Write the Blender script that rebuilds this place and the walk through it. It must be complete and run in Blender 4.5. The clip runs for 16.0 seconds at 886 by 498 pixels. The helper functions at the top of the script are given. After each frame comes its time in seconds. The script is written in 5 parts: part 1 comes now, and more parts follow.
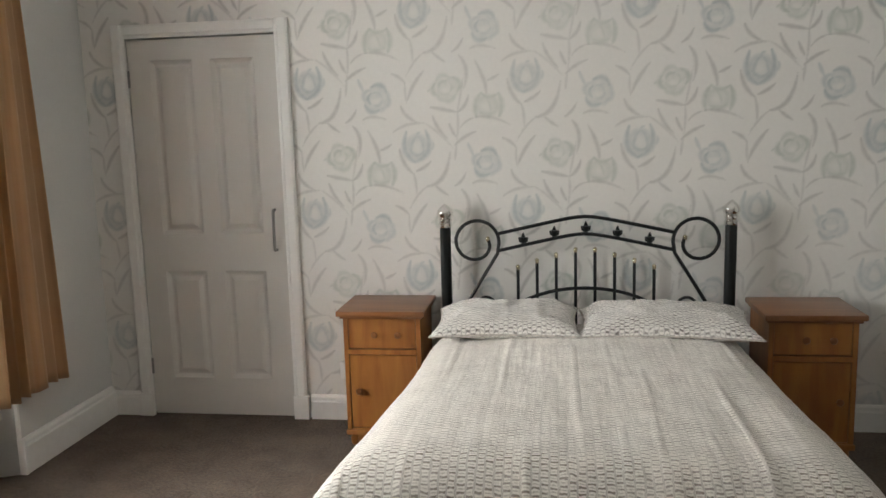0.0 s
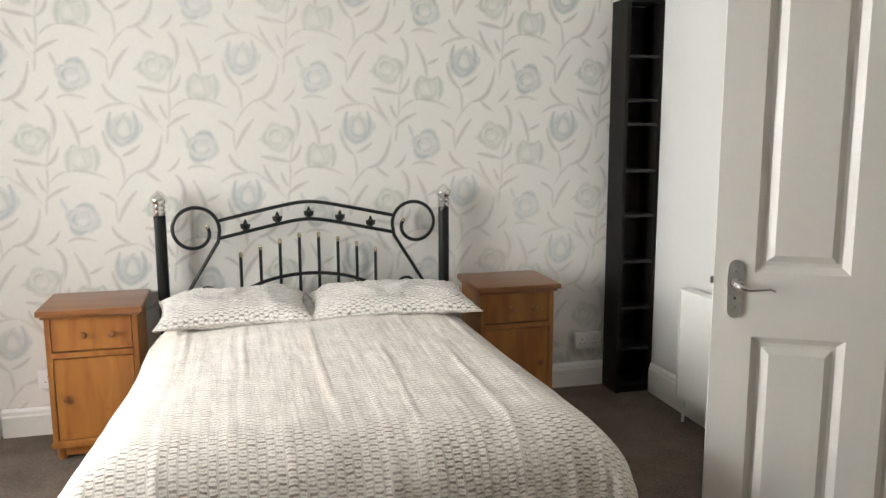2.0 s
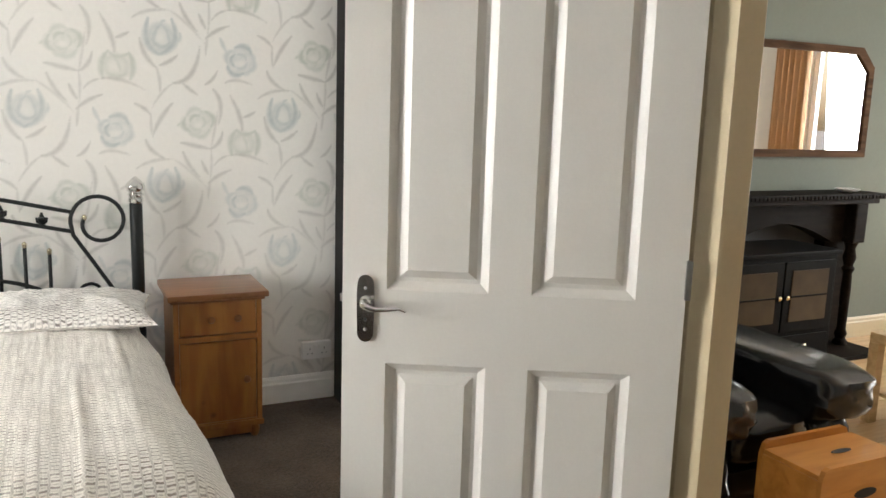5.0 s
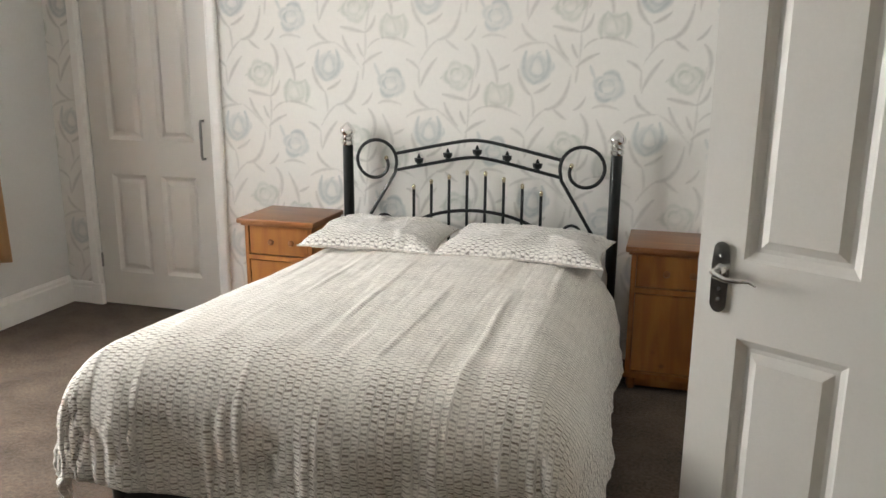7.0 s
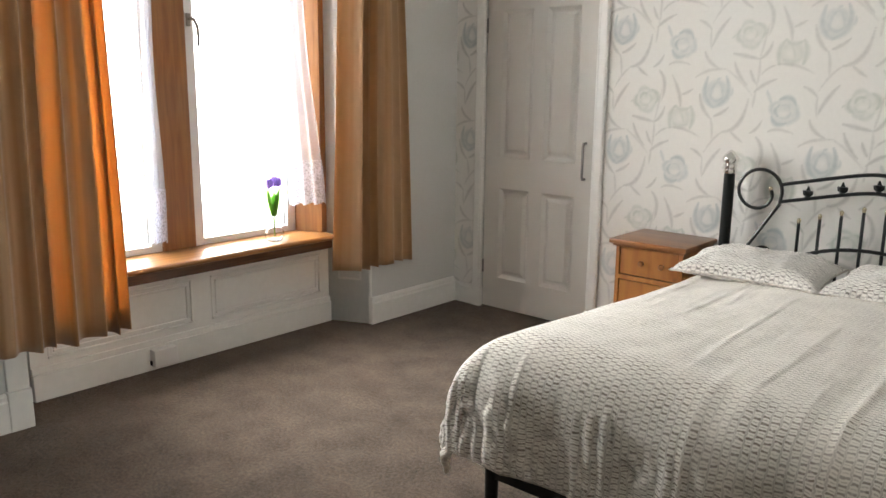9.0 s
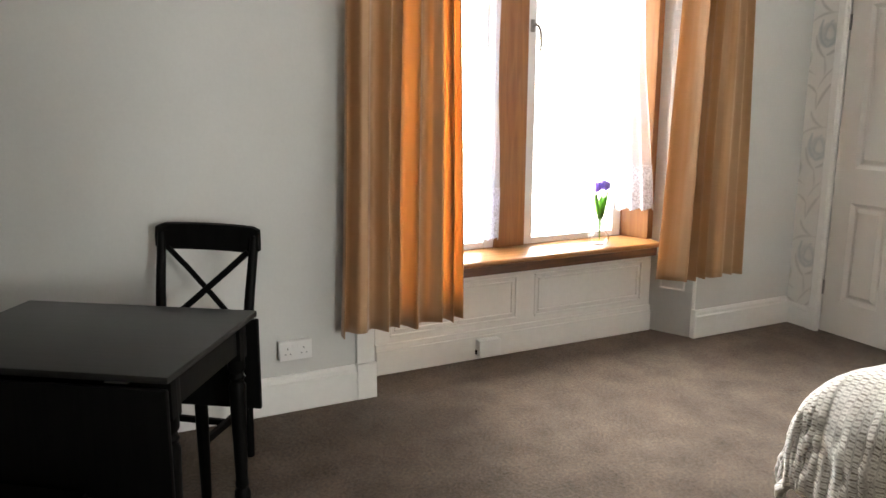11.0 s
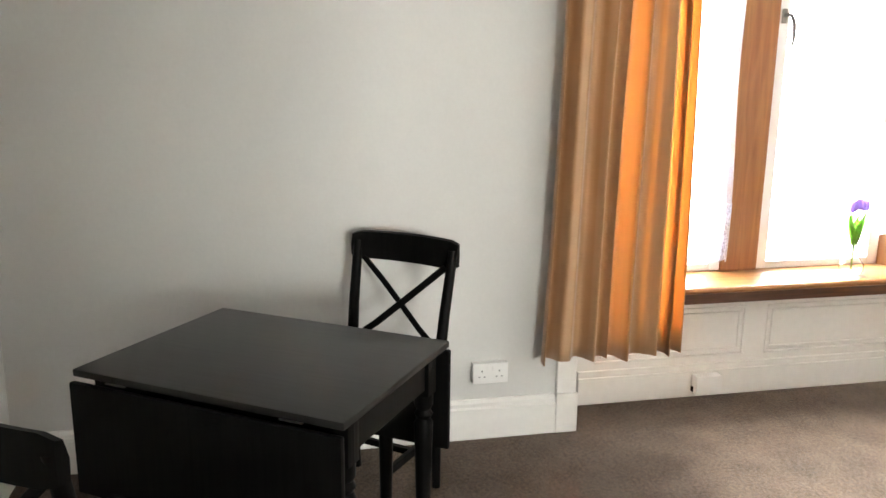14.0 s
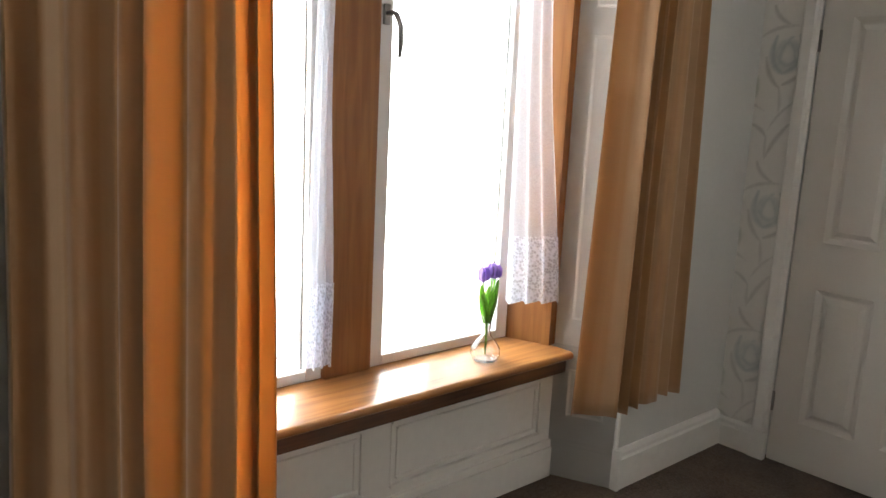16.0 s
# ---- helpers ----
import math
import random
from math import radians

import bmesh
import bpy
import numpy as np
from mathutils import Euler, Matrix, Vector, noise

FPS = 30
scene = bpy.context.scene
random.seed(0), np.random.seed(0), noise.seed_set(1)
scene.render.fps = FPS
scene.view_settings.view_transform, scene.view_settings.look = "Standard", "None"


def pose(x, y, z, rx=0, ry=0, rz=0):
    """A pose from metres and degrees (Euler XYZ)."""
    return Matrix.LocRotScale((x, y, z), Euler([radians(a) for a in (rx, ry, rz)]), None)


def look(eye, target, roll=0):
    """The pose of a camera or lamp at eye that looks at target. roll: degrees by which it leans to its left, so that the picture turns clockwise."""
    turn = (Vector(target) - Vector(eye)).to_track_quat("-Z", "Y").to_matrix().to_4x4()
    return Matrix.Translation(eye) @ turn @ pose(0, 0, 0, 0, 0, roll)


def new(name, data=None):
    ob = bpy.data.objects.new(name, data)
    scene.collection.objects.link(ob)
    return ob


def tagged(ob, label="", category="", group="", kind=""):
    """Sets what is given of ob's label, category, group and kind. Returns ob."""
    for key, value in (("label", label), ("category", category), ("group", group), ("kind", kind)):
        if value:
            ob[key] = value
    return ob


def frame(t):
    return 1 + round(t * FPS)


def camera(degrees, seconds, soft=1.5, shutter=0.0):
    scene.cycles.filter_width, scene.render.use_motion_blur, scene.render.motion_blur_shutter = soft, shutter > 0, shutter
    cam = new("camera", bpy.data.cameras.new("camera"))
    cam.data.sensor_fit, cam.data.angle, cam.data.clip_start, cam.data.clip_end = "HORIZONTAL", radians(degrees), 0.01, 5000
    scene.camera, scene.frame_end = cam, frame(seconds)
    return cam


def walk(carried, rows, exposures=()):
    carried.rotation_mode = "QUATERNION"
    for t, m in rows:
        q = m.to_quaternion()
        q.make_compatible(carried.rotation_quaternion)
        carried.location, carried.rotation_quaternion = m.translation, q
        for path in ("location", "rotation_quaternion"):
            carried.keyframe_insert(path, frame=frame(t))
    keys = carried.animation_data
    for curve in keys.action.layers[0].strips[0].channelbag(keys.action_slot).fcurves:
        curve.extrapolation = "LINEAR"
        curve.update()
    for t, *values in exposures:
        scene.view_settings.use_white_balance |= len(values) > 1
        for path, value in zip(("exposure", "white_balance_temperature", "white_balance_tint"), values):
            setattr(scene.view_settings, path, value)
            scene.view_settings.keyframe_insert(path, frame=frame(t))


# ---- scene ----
cam = camera(57.9, 16.0)
EXPOSURES = [(0.0, -0.55), (0.5, -0.18), (1.0, 0.02), (1.5, 0.14), (2.0, 0.14), (3.2, 0.34), (5.6, 0.42), (6.0, 0.14), (6.5, -0.02), (7.0, 0.02), (8.0, 0.0), (9.0, -0.15), (10.0, -0.05), (12.5, 0.95), (14.0, 1.1), (14.6, 0.85), (15.2, 0.35), (16.0, -0.6)]
PATH = [
    (0, (0.469, 0.184, 1.487), (0.191, 2.142, 1.187), -1.6),
    (0.5, (0.473, 0.157, 1.466), (0.365, 2.131, 1.16), -0.1),
    (1, (0.457, 0.124, 1.449), (0.413, 2.102, 1.154), 0.1),
    (1.5, (0.385, 0.168, 1.46), (0.525, 2.141, 1.165), -1.2),
    (2, (0.282, 0.178, 1.432), (0.777, 2.09, 1.114), -0.2),
    (2.5, (0.264, 0.158, 1.429), (1.069, 1.956, 1.088), 2.0),
    (3, (0.266, 0.146, 1.431), (1.297, 1.823, 1.075), 3.0),
    (3.2, (0.273, 0.143, 1.434), (1.351, 1.788, 1.068), 3.0),
    (5.3, (1.114, 0.399, 1.432), (1.83, 2.24, 1.117), 1.1),
    (5.5, (1.192, 0.446, 1.45), (1.772, 2.335, 1.142), 0.4),
    (6, (1.416, 0.48, 1.45), (1.499, 2.448, 1.106), 1.2),
    (6.5, (1.512, 0.368, 1.447), (1.207, 2.294, 1.006), 1.7),
    (7, (1.517, 0.237, 1.446), (0.98, 2.106, 0.978), 0.4),
    (7.5, (1.515, 0.16, 1.45), (0.729, 1.947, 1.011), -0.1),
    (8, (1.531, 0.159, 1.43), (0.532, 1.841, 1.012), 0.6),
    (8.5, (1.504, 0.132, 1.429), (0.349, 1.712, 1.016), 1.0),
    (9, (1.483, 0.097, 1.446), (0.191, 1.566, 1.032), 0.6),
    (9.5, (1.468, 0.091, 1.442), (0.04, 1.431, 1.035), 0.4),
    (10, (1.432, 0.047, 1.421), (-0.111, 1.255, 1.021), 0.4),
    (12.5, (1.382, -0.009, 1.476), (-0.527, 0.407, 1.05), 0.3),
    (13, (1.361, -0.027, 1.477), (-0.561, 0.313, 1.044), 0.6),
    (13.5, (1.277, 0.004, 1.465), (-0.64, 0.339, 1.003), 0.9),
    (14, (1.057, 0.114, 1.467), (-0.852, 0.527, 1.036), 0.6),
    (14.5, (0.756, 0.206, 1.452), (-1.09, 0.85, 1.029), 1.3),
    (15, (0.382, 0.322, 1.45), (-1.328, 1.27, 1.029), 0.9),
    (15.5, (0.075, 0.531, 1.442), (-1.495, 1.705, 1.046), 1.7),
    (16, (-0.197, 0.81, 1.482), (-1.66, 2.122, 1.109), 2.8),
]
walk(cam, [(t, look(eye, target, roll)) for t, eye, target, roll in PATH], EXPOSURES)

# ---- world, sun, window light ----
world = bpy.data.worlds.new("sky")
scene.world = world
world.use_nodes = True
wn, wl = world.node_tree.nodes, world.node_tree.links
sky = wn.new("ShaderNodeTexSky")
sky.sky_type = "NISHITA"
sky.sun_disc = False
sky.sun_elevation = radians(42)
sky.sun_rotation = radians(90)
sky.dust_density = 4.0
sky.ozone_density = 0.6
wl.new(sky.outputs[0], wn["Background"].inputs[0])
wn["Background"].inputs[1].default_value = 0.15


def lamp(name, kind, energy, color, m):
    data = bpy.data.lights.new(name, kind)
    data.energy, data.color = energy, color
    ob = new(name, data)
    ob.matrix_world = m
    return ob


sun = lamp("sun", "SUN", 2.0, (1.0, 0.95, 0.88), look((40, 0, 36), (0, 0, 0)))
sun.data.angle = radians(8)


def window_lamp(name, at, target, wide, tall, energy, color):
    ob = lamp(name, "AREA", energy, color, look(at, target))
    ob.data.shape, ob.data.size, ob.data.size_y = "RECTANGLE", wide, tall
    return ob


window_lamp("bedroom_window_light", (-2.66, 2.298, 1.53), (0, 2.298, 0.84), 1.62, 1.76, 212, (0.985, 1.0, 0.98))
window_lamp("living_window_light", (8.25, 2.25, 1.5), (0, 0.8, 0.8), 1.7, 1.6, 86, (0.98, 0.99, 0.96)).data.spread = radians(130)

# ---- materials ----


def material(name, color, rough=0.6, metal=0.0, scale=20.0, vary=0.12, bump=0.0, bump_scale=200.0, big=1.2, sheen=0.0, coat=0.0, gloss=0.5, weight=1.0):
    """A surface whose colour varies at two scales, with fine relief."""
    m = bpy.data.materials.new(name)
    m.use_nodes = True
    n, l = m.node_tree.nodes, m.node_tree.links
    b = n["Principled BSDF"]
    co = n.new("ShaderNodeTexCoord")
    fine, broad = n.new("ShaderNodeTexNoise"), n.new("ShaderNodeTexNoise")
    fine.inputs["Scale"].default_value, broad.inputs["Scale"].default_value = scale, big
    fine.inputs["Detail"].default_value = 5
    add = n.new("ShaderNodeMath")
    add.operation, add.inputs[1].default_value = "MULTIPLY_ADD", weight
    rng = n.new("ShaderNodeMapRange")
    rng.inputs["From Min"].default_value, rng.inputs["From Max"].default_value = 0.1 + 0.5 * weight, 0.9 + 0.5 * weight
    rng.inputs["To Min"].default_value, rng.inputs["To Max"].default_value = 1 - vary, 1 + vary
    mix = n.new("ShaderNodeMix")
    mix.data_type, mix.blend_type = "RGBA", "MULTIPLY"
    mix.inputs["Factor"].default_value = 1
    mix.inputs["A"].default_value = (*color, 1)
    for t in (fine, broad):
        l.new(co.outputs["Object"], t.inputs["Vector"])
    l.new(broad.outputs["Fac"], add.inputs[0])
    l.new(fine.outputs["Fac"], add.inputs[2])
    l.new(add.outputs[0], rng.inputs["Value"])
    l.new(rng.outputs[0], mix.inputs["B"])
    l.new(mix.outputs["Result"], b.inputs["Base Color"])
    b.inputs["Roughness"].default_value, b.inputs["Metallic"].default_value = rough, metal
    b.inputs["Sheen Weight"].default_value, b.inputs["Coat Weight"].default_value = sheen, coat
    b.inputs["Specular IOR Level"].default_value = gloss
    if bump:
        t, bp = n.new("ShaderNodeTexNoise"), n.new("ShaderNodeBump")
        t.inputs["Scale"].default_value, t.inputs["Detail"].default_value = bump_scale, 3
        bp.inputs["Strength"].default_value, bp.inputs["Distance"].default_value = bump, 0.004
        l.new(co.outputs["Object"], t.inputs["Vector"])
        l.new(t.outputs["Fac"], bp.inputs["Height"])
        l.new(bp.outputs[0], b.inputs["Normal"])
    return m


def wood(name, dark, light, along="Z", rough=0.4, stretch=14.0, scale=3.0, coat=0.2, knots=0.0, gloss=0.5):
    """Wood with long grain, rings and, where asked for, dark knots."""
    m = material(name, light, rough, coat=coat, gloss=gloss)
    n, l = m.node_tree.nodes, m.node_tree.links
    b = n["Principled BSDF"]
    co, mp, t = n.new("ShaderNodeTexCoord"), n.new("ShaderNodeMapping"), n.new("ShaderNodeTexNoise")
    s = [stretch] * 3
    s["XYZ".index(along)] = 1.0
    mp.inputs["Scale"].default_value = s
    t.inputs["Scale"].default_value, t.inputs["Detail"].default_value, t.inputs["Distortion"].default_value = scale, 6, 0.6
    ramp = n.new("ShaderNodeValToRGB")
    ramp.color_ramp.elements[0].position, ramp.color_ramp.elements[1].position = 0.32, 0.62
    ramp.color_ramp.elements[0].color, ramp.color_ramp.elements[1].color = (*dark, 1), (*light, 1)
    info = n.new("ShaderNodeObjectInfo")
    shift = n.new("ShaderNodeVectorMath")
    shift.operation = "ADD"
    l.new(co.outputs["Object"], shift.inputs[0])
    l.new(info.outputs["Random"], shift.inputs[1])
    l.new(shift.outputs[0], mp.inputs["Vector"])
    l.new(mp.outputs[0], t.inputs["Vector"])
    l.new(t.outputs["Fac"], ramp.inputs[0])
    out = ramp.outputs[0]
    if knots:
        v, r2, mx = n.new("ShaderNodeTexVoronoi"), n.new("ShaderNodeMapRange"), n.new("ShaderNodeMix")
        v.inputs["Scale"].default_value = knots
        r2.inputs["From Min"].default_value, r2.inputs["From Max"].default_value = 0.03, 0.11
        r2.inputs["To Min"].default_value, r2.inputs["To Max"].default_value = 0.75, 0.0
        mx.data_type = "RGBA"
        l.new(shift.outputs[0], v.inputs["Vector"])
        l.new(v.outputs["Distance"], r2.inputs["Value"])
        l.new(r2.outputs[0], mx.inputs["Factor"])
        l.new(out, mx.inputs["A"])
        mx.inputs["B"].default_value = (dark[0] * 0.4, dark[1] * 0.35, dark[2] * 0.3, 1)
        out = mx.outputs["Result"]
    l.new(out, b.inputs["Base Color"])
    bp = n.new("ShaderNodeBump")
    bp.inputs["Strength"].default_value, bp.inputs["Distance"].default_value = 0.15, 0.002
    l.new(t.outputs["Fac"], bp.inputs["Height"])
    l.new(bp.outputs[0], b.inputs["Normal"])
    return m


def cloth_print(name, pale, ink, cell=(0.036, 0.030)):
    """Cotton printed with rows of small hourglass marks, by the cloth's own coordinates in metres."""
    m = bpy.data.materials.new(name)
    m.use_nodes = True
    n, l = m.node_tree.nodes, m.node_tree.links
    b = n["Principled BSDF"]

    def math(op, a, c=None):
        q = n.new("ShaderNodeMath")
        q.operation = op
        for k, v in enumerate((a, c)):
            if v is None:
                continue
            if isinstance(v, (int, float)):
                q.inputs[k].default_value = v
            else:
                l.new(v, q.inputs[k])
        return q.outputs[0]

    uv, sep = n.new("ShaderNodeUVMap"), n.new("ShaderNodeSeparateXYZ")
    wob = n.new("ShaderNodeTexNoise")
    wob.inputs["Scale"].default_value, wob.inputs["Detail"].default_value = 30, 4
    add = n.new("ShaderNodeVectorMath")
    add.operation = "MULTIPLY_ADD"
    add.inputs[1].default_value = (0.017, 0.016, 0)
    l.new(uv.outputs[0], wob.inputs["Vector"])
    l.new(wob.outputs["Color"], add.inputs[0])
    l.new(uv.outputs[0], add.inputs[2])
    l.new(add.outputs[0], sep.inputs[0])
    col = math("DIVIDE", sep.outputs[0], cell[0])
    shift = math("MULTIPLY", math("MODULO", math("FLOOR", col), 2.0), 0.5)
    row = math("ADD", math("DIVIDE", sep.outputs[1], cell[1]), shift)
    fx = math("ABSOLUTE", math("SUBTRACT", math("FRACT", col), 0.5))
    fy = math("ABSOLUTE", math("SUBTRACT", math("FRACT", row), 0.5))

    def soft(v, a, c):
        q = n.new("ShaderNodeMapRange")
        q.interpolation_type = "SMOOTHSTEP"
        q.inputs["From Min"].default_value, q.inputs["From Max"].default_value = a, c
        l.new(v, q.inputs["Value"])
        return q.outputs[0]

    seam = math("MULTIPLY", soft(math("ADD", fy, math("MULTIPLY", fx, 0.12)), 0.30, 0.45), soft(math("SUBTRACT", 0.5, fx), 0.02, 0.16))
    waist = soft(math("SUBTRACT", fx, math("MULTIPLY", fy, 0.26)), 0.27, 0.42)
    dash = math("MULTIPLY", soft(math("SUBTRACT", 0.5, fy), 0.36, 0.47), soft(math("SUBTRACT", 0.5, fx), 0.16, 0.30))
    mark = math("MAXIMUM", math("MAXIMUM", seam, math("MULTIPLY", waist, 0.56)), math("MULTIPLY", dash, 0.55))
    patchy = n.new("ShaderNodeTexNoise")
    patchy.inputs["Scale"].default_value, patchy.inputs["Detail"].default_value = 55, 2
    l.new(uv.outputs[0], patchy.inputs["Vector"])
    mark = math("MULTIPLY", mark, soft(patchy.outputs["Fac"], 0.10, 0.50))
    wear = n.new("ShaderNodeTexNoise")
    wear.inputs["Scale"].default_value = 9
    l.new(uv.outputs[0], wear.inputs["Vector"])
    fac = math("MULTIPLY", mark, math("ADD", 0.30, wear.outputs["Fac"]))
    mix = n.new("ShaderNodeMix")
    mix.data_type = "RGBA"
    mix.inputs["A"].default_value, mix.inputs["B"].default_value = (*pale, 1), (*ink, 1)
    l.new(fac, mix.inputs["Factor"])
    l.new(mix.outputs["Result"], b.inputs["Base Color"])
    b.inputs["Roughness"].default_value, b.inputs["Sheen Weight"].default_value = 0.9, 0.2
    crease, weave, bp, bp2 = n.new("ShaderNodeTexNoise"), n.new("ShaderNodeTexNoise"), n.new("ShaderNodeBump"), n.new("ShaderNodeBump")
    mp = n.new("ShaderNodeMapping")
    mp.inputs["Scale"].default_value = (16, 1.6, 1)
    l.new(uv.outputs[0], mp.inputs["Vector"])
    l.new(mp.outputs[0], crease.inputs["Vector"])
    crease.inputs["Scale"].default_value = 1.6
    crease.inputs["Detail"].default_value = 4
    weave.inputs["Scale"].default_value = 130
    l.new(uv.outputs[0], weave.inputs["Vector"])
    bp.inputs["Strength"].default_value, bp.inputs["Distance"].default_value = 0.4, 0.012
    bp2.inputs["Strength"].default_value, bp2.inputs["Distance"].default_value = 0.25, 0.003
    l.new(crease.outputs["Fac"], bp.inputs["Height"])
    l.new(weave.outputs["Fac"], bp2.inputs["Height"])
    l.new(bp.outputs[0], bp2.inputs["Normal"])
    l.new(bp2.outputs[0], b.inputs["Normal"])
    return m


def curtain_cloth(name, warm, tan, through_color):
    """Striped satin curtain cloth that lets some light through."""
    m = bpy.data.materials.new(name)
    m.use_nodes = True
    n, l = m.node_tree.nodes, m.node_tree.links
    b, out = n["Principled BSDF"], n["Material Output"]
    uv, mp, t = n.new("ShaderNodeUVMap"), n.new("ShaderNodeMapping"), n.new("ShaderNodeTexNoise")
    mp.inputs["Scale"].default_value = (3.2, 0.03, 1)
    l.new(uv.outputs[0], mp.inputs["Vector"])
    l.new(mp.outputs[0], t.inputs["Vector"])
    t.inputs["Scale"].default_value, t.inputs["Detail"].default_value = 3.0, 3
    ramp = n.new("ShaderNodeValToRGB")
    ramp.color_ramp.elements[0].position, ramp.color_ramp.elements[1].position = 0.42, 0.58
    ramp.color_ramp.elements[0].color, ramp.color_ramp.elements[1].color = (*warm, 1), (*tan, 1)
    l.new(t.outputs["Fac"], ramp.inputs[0])
    l.new(ramp.outputs[0], b.inputs["Base Color"])
    b.inputs["Roughness"].default_value, b.inputs["Sheen Weight"].default_value = 0.55, 0.3
    tr, mix = n.new("ShaderNodeBsdfTranslucent"), n.new("ShaderNodeMixShader")
    tr.inputs[0].default_value = (*through_color, 1)
    mix.inputs[0].default_value = 0.2
    sheer = n.new("ShaderNodeAttribute")
    sheer.attribute_name = "sheer"
    l.new(sheer.outputs["Fac"], mix.inputs[0])
    l.new(b.outputs[0], mix.inputs[1])
    l.new(tr.outputs[0], mix.inputs[2])
    l.new(mix.outputs[0], out.inputs[0])
    w, bp = n.new("ShaderNodeTexNoise"), n.new("ShaderNodeBump")
    w.inputs["Scale"].default_value = 90
    l.new(uv.outputs[0], w.inputs["Vector"])
    bp.inputs["Strength"].default_value, bp.inputs["Distance"].default_value = 0.2, 0.003
    l.new(w.outputs["Fac"], bp.inputs["Height"])
    l.new(bp.outputs[0], b.inputs["Normal"])
    return m


def glass(name, rough=0.0, tint=(1, 1, 1)):
    m = bpy.data.materials.new(name)
    m.use_nodes = True
    b = m.node_tree.nodes["Principled BSDF"]
    b.inputs["Base Color"].default_value = (*tint, 1)
    b.inputs["Transmission Weight"].default_value, b.inputs["Roughness"].default_value = 1.0, rough
    return m


def net_cloth(name, least=0.45, most=0.62, scale=300):
    """Thin white net: half open, half white threads that light shines through."""
    m = bpy.data.materials.new(name)
    m.use_nodes = True
    n, l = m.node_tree.nodes, m.node_tree.links
    tp, tl, df = n.new("ShaderNodeBsdfTransparent"), n.new("ShaderNodeBsdfTranslucent"), n.new("ShaderNodeBsdfDiffuse")
    a, c = n.new("ShaderNodeMixShader"), n.new("ShaderNodeMixShader")
    tl.inputs[0].default_value = df.inputs[0].default_value = (0.80, 0.83, 0.90, 1)
    uv, v, r = n.new("ShaderNodeUVMap"), n.new("ShaderNodeTexVoronoi"), n.new("ShaderNodeMapRange")
    v.inputs["Scale"].default_value = scale
    l.new(uv.outputs[0], v.inputs["Vector"])
    l.new(v.outputs["Distance"], r.inputs["Value"])
    r.inputs["From Min"].default_value, r.inputs["From Max"].default_value = 0.2, 0.7
    r.inputs["To Min"].default_value, r.inputs["To Max"].default_value = least, most
    a.inputs[0].default_value = 0.5
    l.new(tl.outputs[0], a.inputs[1])
    l.new(df.outputs[0], a.inputs[2])
    l.new(r.outputs[0], c.inputs[0])
    l.new(tp.outputs[0], c.inputs[1])
    l.new(a.outputs[0], c.inputs[2])
    l.new(c.outputs[0], n["Material Output"].inputs[0])
    return m


def thin_plant(name, color, through_color):
    """Leaf or petal: some light shines through it."""
    m = material(name, color, 0.5, scale=80, vary=0.25)
    n, l = m.node_tree.nodes, m.node_tree.links
    tr, mix = n.new("ShaderNodeBsdfTranslucent"), n.new("ShaderNodeMixShader")
    tr.inputs[0].default_value = (*through_color, 1)
    mix.inputs[0].default_value = 0.5
    l.new(n["Principled BSDF"].outputs[0], mix.inputs[1])
    l.new(tr.outputs[0], mix.inputs[2])
    l.new(mix.outputs[0], n["Material Output"].inputs[0])
    return m


def carpet_material():
    return material("carpet", (0.100, 0.070, 0.050), 0.98, scale=75, vary=0.85, bump=1.0, bump_scale=300, big=6.0, sheen=0.12, gloss=0.12, weight=0.65)


def wallpaper_material():
    """Off-white embossed paper; the printed motifs come from the wall's own print layers."""
    m = material("wallpaper", (0.785, 0.76, 0.72), 0.75, scale=60, vary=0.03, bump=0.12, bump_scale=350)
    n, l = m.node_tree.nodes, m.node_tree.links
    b = n["Principled BSDF"]
    src = b.inputs["Base Color"].links[0].from_socket
    for layer, color in (("print_blue", (0.34, 0.395, 0.405)), ("print_green", (0.39, 0.43, 0.37)), ("print_stem", (0.38, 0.36, 0.335))):
        at, mx = n.new("ShaderNodeAttribute"), n.new("ShaderNodeMix")
        at.attribute_name = layer
        mx.data_type = "RGBA"
        l.new(at.outputs["Fac"], mx.inputs["Factor"])
        l.new(src, mx.inputs["A"])
        mx.inputs["B"].default_value = (*color, 1)
        src = mx.outputs["Result"]
    l.new(src, b.inputs["Base Color"])
    return m


WHITE_WALL = material("white_wall_paint", (0.675, 0.668, 0.642), 0.8, scale=70, vary=0.03, bump=0.15, bump_scale=160)
CEILING_PAINT = material("ceiling_paint", (0.78, 0.77, 0.75), 0.85, scale=40, vary=0.03, bump=0.1)
GLOSS = material("white_gloss_paint", (0.86, 0.845, 0.81), 0.32, scale=30, vary=0.04, bump=0.06, bump_scale=60)
DOOR_PAINT = material("door_paint", (0.665, 0.635, 0.59), 0.38, scale=120, vary=0.03, bump=0.10, bump_scale=220)
CREAM = material("cream_frame_paint", (0.50, 0.415, 0.27), 0.4, scale=60, vary=0.05, bump=0.06)
CARPET = carpet_material()
PAPER = wallpaper_material()
PINE = wood("honey_pine", (0.225, 0.075, 0.014), (0.35, 0.140, 0.030), "Z", 0.42, 7, 2.2, 0.15, 6.5)
PINE_TOP = wood("honey_pine_top", (0.15, 0.053, 0.015), (0.235, 0.090, 0.027), "X", 0.36, 8, 2.5, 0.25)
OAK = wood("varnished_window_wood", (0.22, 0.085, 0.023), (0.30, 0.130, 0.040), "Z", 0.34, 14, 3.0, 0.3)
